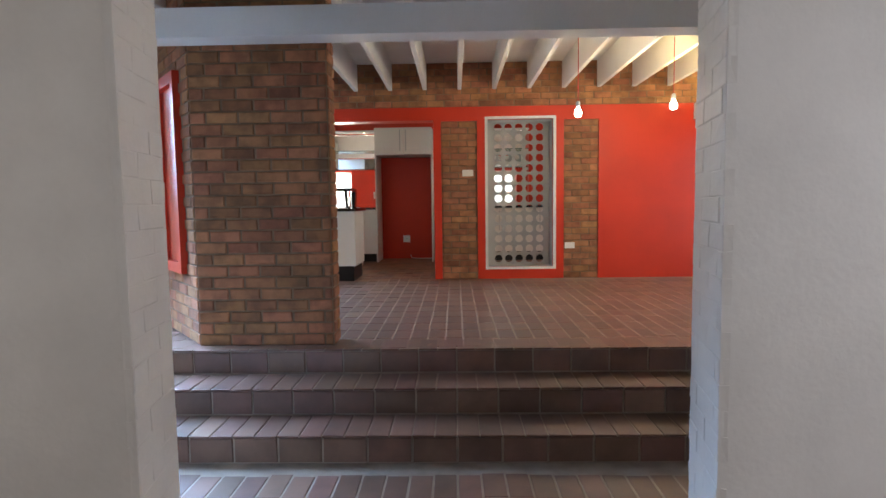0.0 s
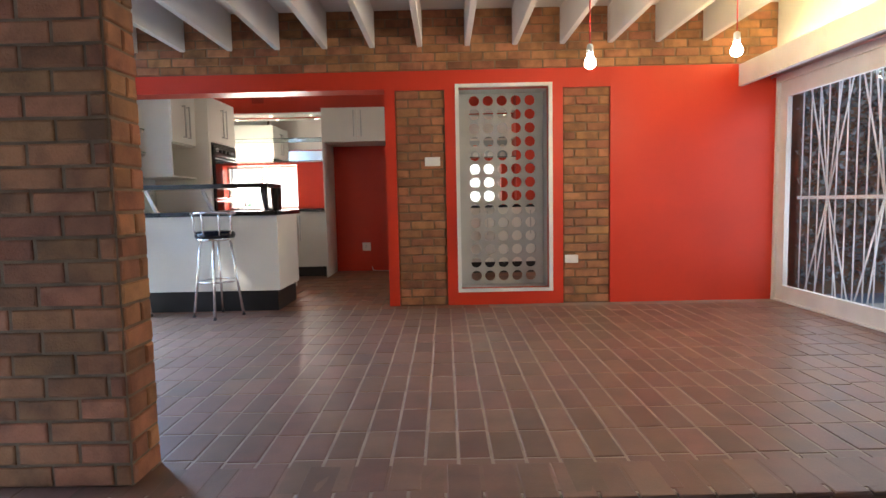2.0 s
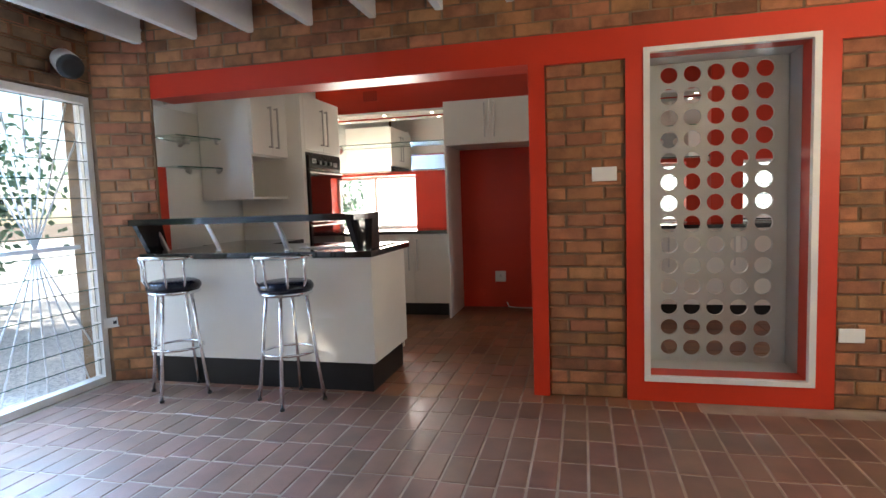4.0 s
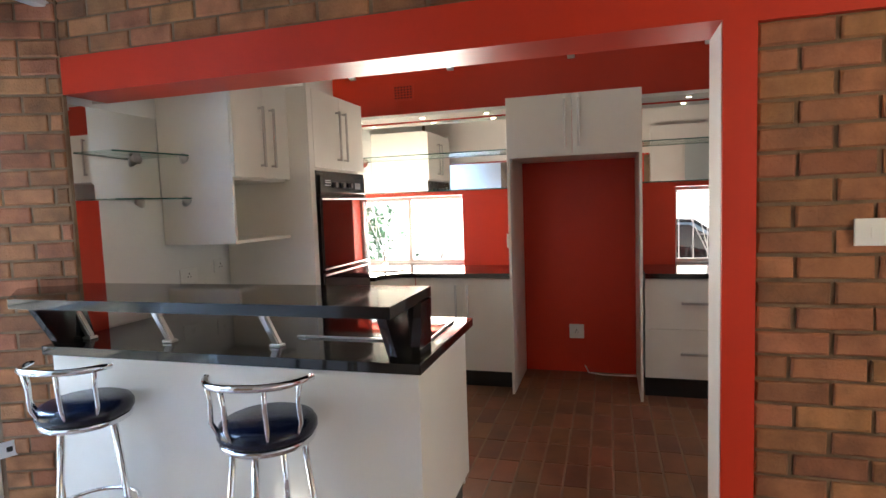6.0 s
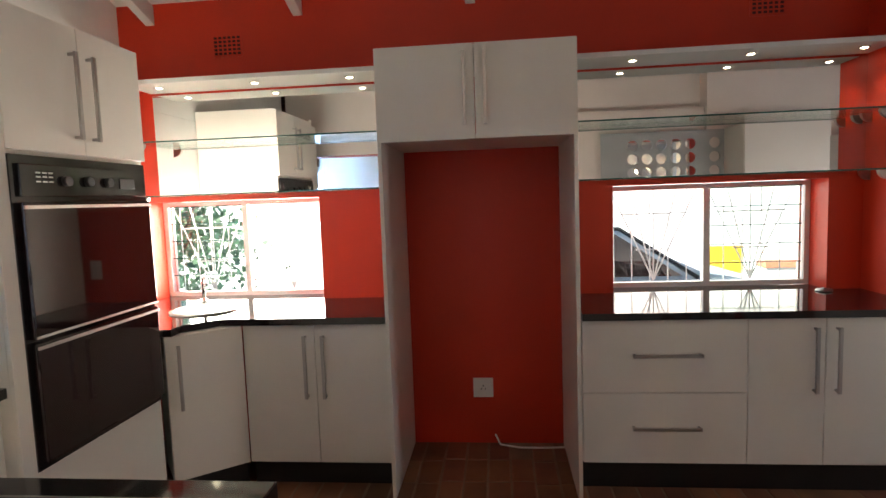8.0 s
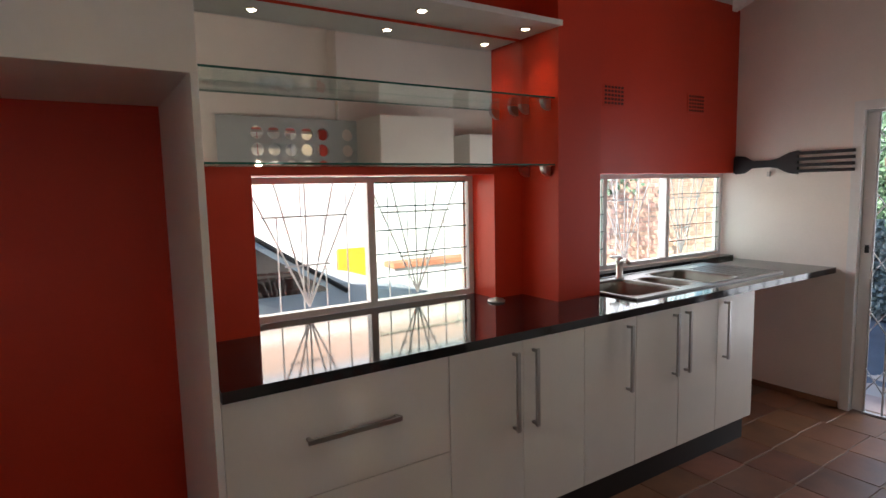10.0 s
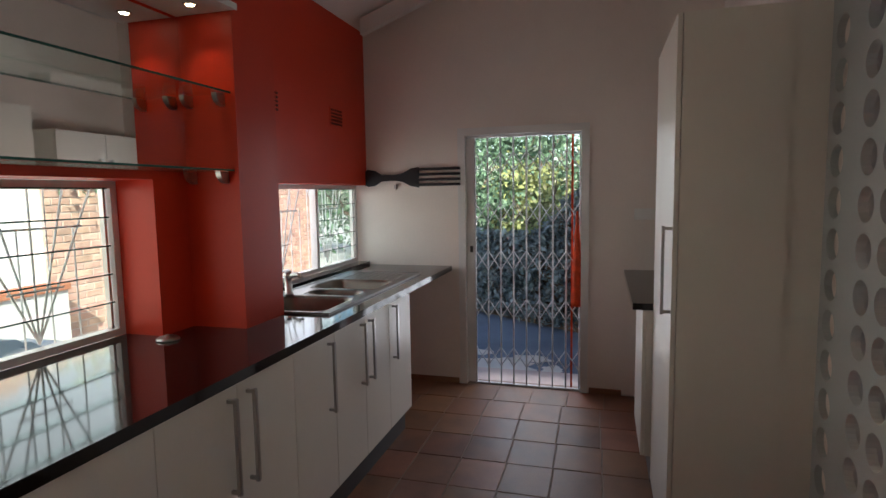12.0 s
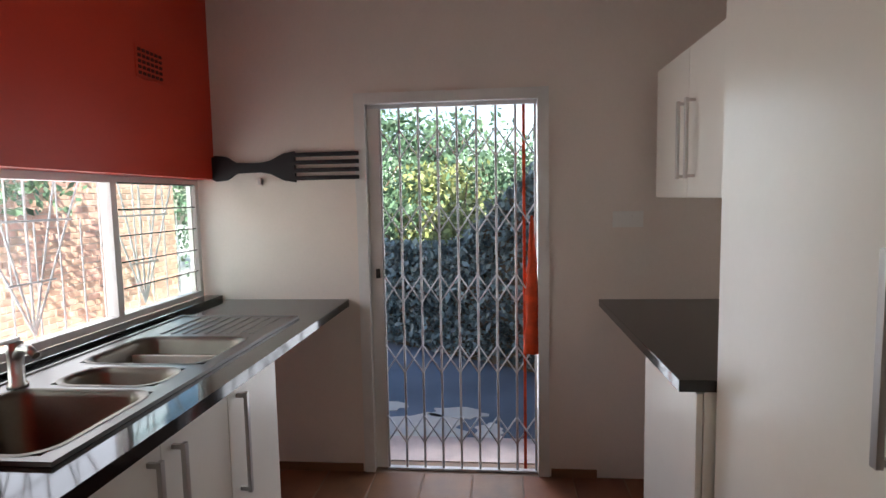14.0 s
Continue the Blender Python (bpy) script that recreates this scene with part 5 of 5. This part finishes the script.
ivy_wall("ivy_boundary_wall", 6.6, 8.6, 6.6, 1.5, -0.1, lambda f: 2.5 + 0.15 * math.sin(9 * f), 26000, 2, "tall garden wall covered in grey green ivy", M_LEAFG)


def bush(name, at, r, h, n, seed, label, material=M_LEAF2, size=0.06, trunk=0.05):
    t = thing(name, at)
    rng = np.random.default_rng(seed)
    random.seed(seed)
    pts = []
    for k in range(6):
        w = 2 * math.pi * k / 6 + random.random()
        tip = (r * 0.7 * math.cos(w), r * 0.7 * math.sin(w), h * random.uniform(0.6, 0.95))
        part("limb", tube([(0, 0, 0), (tip[0] * 0.3, tip[1] * 0.3, h * 0.35), tip], [trunk, trunk * 0.6, trunk * 0.2], 7), M_BARK, t)
    clumps = rng.normal(0, 1, (26, 3))
    clumps /= np.linalg.norm(clumps, axis=1)[:, None]
    clumps *= rng.uniform(0.35, 1, (26, 1)) ** 0.5
    per = n // 26
    for c in clumps:
        q = rng.normal(0, 0.24, (per, 3)) + c
        pts.append(q)
    q = np.concatenate(pts) * np.array([r, r, h * 0.46]) + np.array([0, 0, h * 0.55])
    q[:, 2] = np.maximum(q[:, 2], 0.02)
    ob = leaves("crown", q, size, material, seed)
    ob.parent = t
    tagged(ob, "loose green leaves", "", "", "stuff")
    return tagged(t, label, "bush")


bush("shrub", (10.8, 12.6, -0.1), 1.6, 2.5, 7000, 11, "tall teal green garden shrub behind the ivy wall")
bush("shrub", (11.2, 10.4, -0.1), 1.2, 2.1, 5000, 12, "garden shrub behind the ivy wall, sunlight put into its yellow green", M_LEAF3)
bush("shrub", (12.6, 15.2, -0.1), 2.0, 3.0, 7000, 13, "tall green garden shrub behind the ivy wall")
bush("shrub", (12.4, 9.2, -0.1), 1.5, 2.7, 5000, 20, "tall green garden shrub behind the ivy wall")
bush("tree", (16.5, 12.5, -0.1), 3.0, 3.9, 6000, 14, "broad green garden tree in the sun", M_LEAF2, 0.1, 0.14)
bush("garden_shrub", (-7.2, 8.3, -0.05), 0.8, 1.1, 3500, 15, "green and yellow garden shrub in bright sun")
bush("garden_shrub", (-8.5, 9.4, -0.05), 1.6, 3.0, 5000, 16, "tall green garden shrub in bright sun")
bush("garden_shrub", (-6.6, 3.4, -0.05), 1.4, 2.8, 6000, 17, "dense green garden shrub by the entrance")
bush("garden_shrub", (-5.6, 14.8, -0.12), 1.3, 2.4, 4000, 18, "green yard shrub seen through the louvres")
# unseen tree, added to keep direct sun off the living room floor
tr = bush("sun_block_tree", (-8.8, 5.1, 2.7), 2.6, 6.0, 16000, 31, "unseen leafy tree added to keep sun out of the louvre window", M_LEAF2, 0.13, 0.16)
part("trunk", tube([(0, 0, -2.78), (0.05, 0.02, -1.2), (0, 0, 0.3)], [0.26, 0.2, 0.17], 12), M_BARK, tr)
structure("yard_wall", bbox(-14, 14, 20.0, 20.3, -0.6, 2.6), M_WHITE, "white plastered yard wall in full sun", "wall")
yw = structure("brick_garden_wall", bbox(3.7, 9.4, 15.0, 15.25, -0.1, 2.2), M_PALEM, "orange brick garden wall", "wall")
bush("creeper", (5.2, 14.9, 1.4), 1.3, 1.2, 2500, 19, "green creeper hanging over the brick wall", M_LEAF2, 0.05, 0.02)

nb = thing("outbuilding", (2.0, 21.5, -0.12))
part("wall", bbox(-9, 9, 0, 0.25, 0, 3.4), M_WHITE, nb, "white plastered wall")
part("fascia", bbox(-9.2, 9.2, -0.34, -0.3, 3.38, 3.62, 0.005), M_TERRA, nb, "terracotta painted fascia")
bm = bmesh.new()
v = [bm.verts.new(p) for p in ((-9.3, -0.4, 3.62), (9.3, -0.4, 3.62), (9.3, 5.0, 6.2), (-9.3, 5.0, 6.2), (-9.3, -0.4, 3.66), (9.3, -0.4, 3.66), (9.3, 5.0, 6.24), (-9.3, 5.0, 6.24))]
for f in ((3, 2, 1, 0), (4, 5, 6, 7), (0, 1, 5, 4), (1, 2, 6, 5), (2, 3, 7, 6), (3, 0, 4, 7)):
    bm.faces.new([v[i] for i in f])
roof = part("roof", bm, M_CONC, nb, "pale sheet roof")
for k in range(5):
    y, z = 0.5 + 1.0 * k, 3.66 + 2.58 * (0.9 + 1.0 * k) / 5.4
    part("batten", bbox(-9.3, 9.3, y, y + 0.28, z - 0.05, z + 0.2), M_TERRA, roof, "terracotta roof band")
tagged(nb, "low white outbuilding with terracotta fascia and banded roof", "building")
kw = thing("planter_wall", (3.3, 14.6, -0.12))
part("wall", bbox(-1.0, 0.3, 0, 0.2, 0, 0.72), M_WHITE, kw)
part("coping", bbox(-1.02, 0.32, -0.03, 0.23, 0.721, 0.79, 0.01), M_TERRA, kw, "terracotta coping")
tagged(kw, "low white garden wall with terracotta coping", "garden wall")

# parked car
car = thing("parked_car", (-0.25, 13.15, -0.12), 183)
bm = bmesh.new()
side = [(-2.0, 0.25), (-2.05, 0.62), (-1.75, 0.85), (-1.0, 0.95), (-0.35, 1.38), (0.75, 1.42), (1.55, 1.02), (2.0, 0.92), (2.08, 0.55), (2.0, 0.25)]
a = [bm.verts.new((x, -0.8 + (0.13 if z > 1.1 else 0), z)) for x, z in side]
b = [bm.verts.new((x, 0.8 - (0.13 if z > 1.1 else 0), z)) for x, z in side]
bm.faces.new(a), bm.faces.new(b[::-1])
for i in range(len(side)):
    bm.faces.new((a[i], b[i], b[(i + 1) % len(side)], a[(i + 1) % len(side)]))
bmesh.ops.bevel(bm, geom=bm.edges[:], offset=0.05, segments=2, affect="EDGES")
part("body", bm, M_CARP, car)
for side_y in (-1, 1):
    bm = bmesh.new()
    v = [bm.verts.new((x, y * side_y, z)) for x, y, z in ((-0.85, 0.80, 0.97), (-0.32, 0.69, 1.33), (0.7, 0.69, 1.37), (1.3, 0.80, 0.99))]
    w = [bm.verts.new(q.co + Vector((0, -0.03 * side_y, 0))) for q in v]
    bm.faces.new(v), bm.faces.new(w[::-1])
    for k in range(4):
        bm.faces.new((v[k], v[(k + 1) % 4], w[(k + 1) % 4], w[k]))
    part("side_window", bm, M_OVENG, car, "dark side window")
    part("pillar_trim", tube([(-0.98, 0.80 * side_y, 0.95), (-0.36, 0.685 * side_y, 1.37), (0.75, 0.685 * side_y, 1.41)], 0.018, 8), M_DARK, car, "black rubber window trim")
part("windscreen", prism([(-0.95, -0.66), (-0.95, 0.66), (-0.93, 0.66), (-0.93, -0.66)], 0, 0.58), M_OVENG, car, "dark windscreen").matrix_local = pose(-0.975 + 0.965, 0, 0.975) @ pose(-0.965, 0, 0, 0, 56, 0) @ pose(0.945, 0, 0)
for x in (-1.3, 1.3):
    for y in (-0.78, 0.78):
        w = part("wheel", tube([(x, y - 0.1, 0.31), (x, y + 0.1, 0.31)], 0.31, 24), M_TYRE, car)
        part("rim", tube([(x, y - 0.11, 0.31), (x, y + 0.11, 0.31)], 0.19, 18), M_STEEL, w)
for y in (-0.55, 0.55):
    part("headlight", bbox(-2.06, -1.98, y - 0.15, y + 0.15, 0.62, 0.76, 0.02), M_PLAST, car)
tagged(car, "pale silver blue parked car in the sunny yard", "car")
yb = thing("yellow_board", (2.15, 15.4, -0.12))
part("board", bbox(-0.22, 0.22, 0, 0.03, 0.45, 0.92, 0.004), M_YEL, yb)
for x in (-0.2, 0.2):
    part("leg", bbox(x - 0.02, x + 0.02, 0.031, 0.07, 0, 0.9), M_WOOD, yb)
tagged(yb, "yellow painted board on wooden legs in the yard", "board")

# ---- pieces: bricks and tiles ----
def brick_mesh(name, w, h, d, material, seed, cham=0.006):
    random.seed(seed)
    j = lambda: random.uniform(-0.0022, 0.0022)
    bm = bmesh.new()
    back = [bm.verts.new((x * w / 2, d, z * h / 2)) for x, z in ((-1, -1), (1, -1), (1, 1), (-1, 1))]
    mid = [bm.verts.new((x * w / 2 + j(), cham * 0.8, z * h / 2 + j())) for x, z in ((-1, -1), (1, -1), (1, 1), (-1, 1))]
    top = [bm.verts.new((x * (w / 2 - cham) + j(), j() * 0.8, z * (h / 2 - cham) + j())) for x, z in ((-1, -1), (1, -1), (1, 1), (-1, 1))]
    for a, b in ((back, mid), (mid, top)):
        for i in range(4):
            bm.faces.new((a[i], a[(i + 1) % 4], b[(i + 1) % 4], b[i]))
    bm.faces.new(top)
    bmesh.ops.recalc_face_normals(bm, faces=bm.faces[:])
    me = bpy.data.meshes.new(name)
    bm.to_mesh(me)
    bm.free()
    me.materials.append(material)
    return me


_bricks = {}


def lay_bricks(parent, origin, ang, width, z0, z1, proud, material=None, cap=300, course=0.0835, length=0.226, joint=0.012, skip=None, seed=0):
    """Courses of bricks on an upright face that starts at origin and runs along ang; the face looks to the right of that way."""
    material = material or M_BRICK
    rng = random.Random(seed)
    m0 = pose(origin[0], origin[1], 0, 0, 0, ang)
    made, rows = 0, int(round((z1 - z0) / course))
    step = (z1 - z0) / rows
    extra = []
    for r in range(rows):
        z = z0 + step * (r + 0.5)
        x = -length / 2 if r % 2 else 0.0
        x += rng.uniform(-0.01, 0.01) if r % 2 else 0
        while x < width - 0.02:
            a, b = max(0, x), min(width, x + length)
            x += length
            if b - a < 0.045:
                continue
            c = (a + b) / 2
            if skip and skip(c, z):
                continue
            w = round((b - a - joint) / 0.01) * 0.01
            key = (material.name, w, rng.randrange(3))
            if key not in _bricks:
                _bricks[key] = brick_mesh("brick", w, step - joint, 0.03, material, int(w * 1000) % 97 + key[2], 0.006 if joint > 0.005 else 0.0025)
            ob = new("brick", _bricks[key])
            ob.parent = parent
            ob.matrix_world = m0 @ pose(c, -proud + rng.uniform(-0.0015, 0.0015), z, 0, rng.uniform(-0.4, 0.4), 0)
            made += 1
    return made


lay_bricks(column, (-1.93, 4.612), 0, 0.965, 0.0, 2.8, 0.010, seed=1)
lay_bricks(column, (-0.965, 4.612), 90, 0.188, 0.0, 2.8, 0.010, seed=2)
lay_bricks(wall_panel, (-0.27, YB + 0.03), 0, 0.47, 0.0, 2.06, 0.013, seed=3)
lay_bricks(wall_panel, (1.32, YB + 0.03), 0, 0.45, 0.0, 2.06, 0.013, seed=4)
lay_bricks(wall_band, (-3.16, YB + 0.012), 0, 6.5, 2.245, 2.80, 0.008, seed=5)
la = bpy.data.objects["wall_angled"]
al = math.degrees(math.atan2(A0.y - A1.y, A0.x - A1.x))
lay_bricks(la, (A1.x, A1.y), al, (A1 - A0).length, 0.0, 2.8, 0.010, M_BRICK, seed=6, skip=lambda c, z: 0.33 < c < 0.96 and 0.5 < z < 1.98)
lr = bpy.data.objects["wall_return"]
lay_bricks(lr, (-3.47, 7.92), math.degrees(math.atan2(0.15, 0.37)), 0.398, 0.0, 2.24, 0.010, seed=7)
lay_bricks(bpy.data.objects["wall_return_top"], (-3.47, 7.922), math.degrees(math.atan2(0.148, 0.37)), 0.396, 2.24, 2.80, 0.010, seed=8)
lay_bricks(wall_left, (-3.48, 7.92), -90, 1.67, 2.10, 2.80, 0.010, seed=9)
lay_bricks(wall_hall_l, (-1.09, 2.36), math.degrees(math.atan2(0.35, -0.055)), 0.354, -0.51, 2.76, 0.002, M_PBRICK, joint=0.003, seed=10)
lay_bricks(wall_hall_r, (0.80, 2.80), math.degrees(math.atan2(-0.38, -0.07)), 0.386, -0.51, 2.76, 0.002, M_PBRICK, joint=0.003, seed=11)
lay_bricks(yw, (3.7, 15.0), 0, 5.7, -0.1, 2.2, 0.01, M_OBRICK, seed=14)


def lay_tiles(parent, x0, x1, y0, y1, z, near, px=0.131, py=0.262, joint=0.011, seed=0, material=None):
    """Clay tiles in straight rows; those inside `near` are pieces of their own, the rest are joined."""
    rng = random.Random(seed)
    material = material or M_TILE
    th = 0.012
    protos = []
    for k in range(4):
        bm = bmesh.new()
        w, l, c = px - joint, py - joint, 0.003
        j = lambda: rng.uniform(-0.0012, 0.0012)
        lo = [bm.verts.new((x * w / 2, y * l / 2, -th)) for x, y in ((-1, -1), (1, -1), (1, 1), (-1, 1))]
        mi = [bm.verts.new((x * w / 2 + j(), y * l / 2 + j(), -c)) for x, y in ((-1, -1), (1, -1), (1, 1), (-1, 1))]
        hi = [bm.verts.new((x * (w / 2 - c) + j(), y * (l / 2 - c) + j(), j() * 0.4)) for x, y in ((-1, -1), (1, -1), (1, 1), (-1, 1))]
        for a, b in ((lo, mi), (mi, hi)):
            for i in range(4):
                bm.faces.new((a[i], a[(i + 1) % 4], b[(i + 1) % 4], b[i]))
        bm.faces.new(hi)
        me = bpy.data.meshes.new("tile")
        bm.to_mesh(me)
        bm.free()
        me.materials.append(material)
        protos.append(me)
    data = [([tuple(v.co) for v in me.vertices], [tuple(p.vertices) for p in me.polygons]) for me in protos]
    V, F, made = [], [], 0
    nx, ny = int((x1 - x0) / px), int(math.ceil((y1 - y0) / py))
    for i in range(nx + 1):
        drift = rng.uniform(-0.02, 0.02)
        for jj in range(ny + 1):
            cx, cy = x0 + px * (i + 0.5), y0 + py * (jj + 0.5) + drift
            if cx > x1 - 0.02 or cy + py / 2 > y1 + 0.03:
                continue
            k = rng.randrange(4)
            m = pose(cx, cy, z + rng.uniform(-0.0012, 0.0012), rng.uniform(-0.12, 0.12), rng.uniform(-0.15, 0.15), rng.uniform(-0.4, 0.4))
            if near(cx, cy) and made < 300:
                ob = new("tile", protos[k])
                ob.parent = parent
                ob.matrix_world = m
                made += 1
            else:
                base = len(V)
                V += [tuple(m @ Vector(q)) for q in data[k][0]]
                F += [tuple(base + q for q in f) for f in data[k][1]]
    me = bpy.data.meshes.new("tile_field")
    me.from_pydata(V, [], F)
    me.materials.append(material)
    ob = new("tile_field", me)
    ob.parent = parent
    tagged(ob, "many alike brown clay tiles", "", "", "stuff")


lay_tiles(floor_living, -3.45, 3.33, 4.52, YB, 0.0, lambda x, y: -1.6 < x < 1.2 and y < 8.2, seed=21)
lay_tiles(floor_kitchen, -3.2, 0.599, 4.52 + 13 * 0.262, 11.05, 0.0, lambda x, y: -1.4 < x < 0.2, seed=22, material=M_TILEK)
lay_tiles(floor_kitchen, 0.599, 3.42, 8.5, 11.05, 0.0, lambda x, y: True, 0.313, 0.262, 0.005, seed=24, material=M_TILEK)
lay_tiles(floor_lower, -3.5, 3.0, 1.6, 3.83, -0.51, lambda x, y: -1.2 < x < 1.0 and y > 2.2, seed=23)
# step tiles: treads and risers
tread = {}
for k, st in enumerate(steps):
    y, z1 = 3.835 + 0.325 * k, -0.17 * (2 - k)
    rng = random.Random(40 + k)
    meT = brick_mesh("tread_tile", 0.122, 0.32 if k < 2 else 0.255, 0.012, M_TILE, 3 + k, 0.004)
    meR = brick_mesh("riser_tile", 0.25, 0.145, 0.012, M_TILE, 9 + k, 0.004)
    n = int((2.12 + 3.5) / 0.131)
    for i in range(n):
        ob = new("tread_tile", meT)
        ob.parent = st
        d = 0.32 if k < 2 else 0.255
        ob.matrix_world = pose(-3.5 + 0.131 * (i + 0.5), y - 0.008 + d / 2, z1 + rng.uniform(-0.001, 0.001), -90, 0, 0) @ pose(0, 0, 0, 0, 0, 0)
    for i in range(int((2.12 + 3.5) / 0.262)):
        ob = new("riser_tile", meR)
        ob.parent = st
        ob.matrix_world = pose(-3.5 + 0.262 * (i + 0.5), y + 0.002 + rng.uniform(-0.001, 0.001), z1 - 0.092, 0, 0, 0)
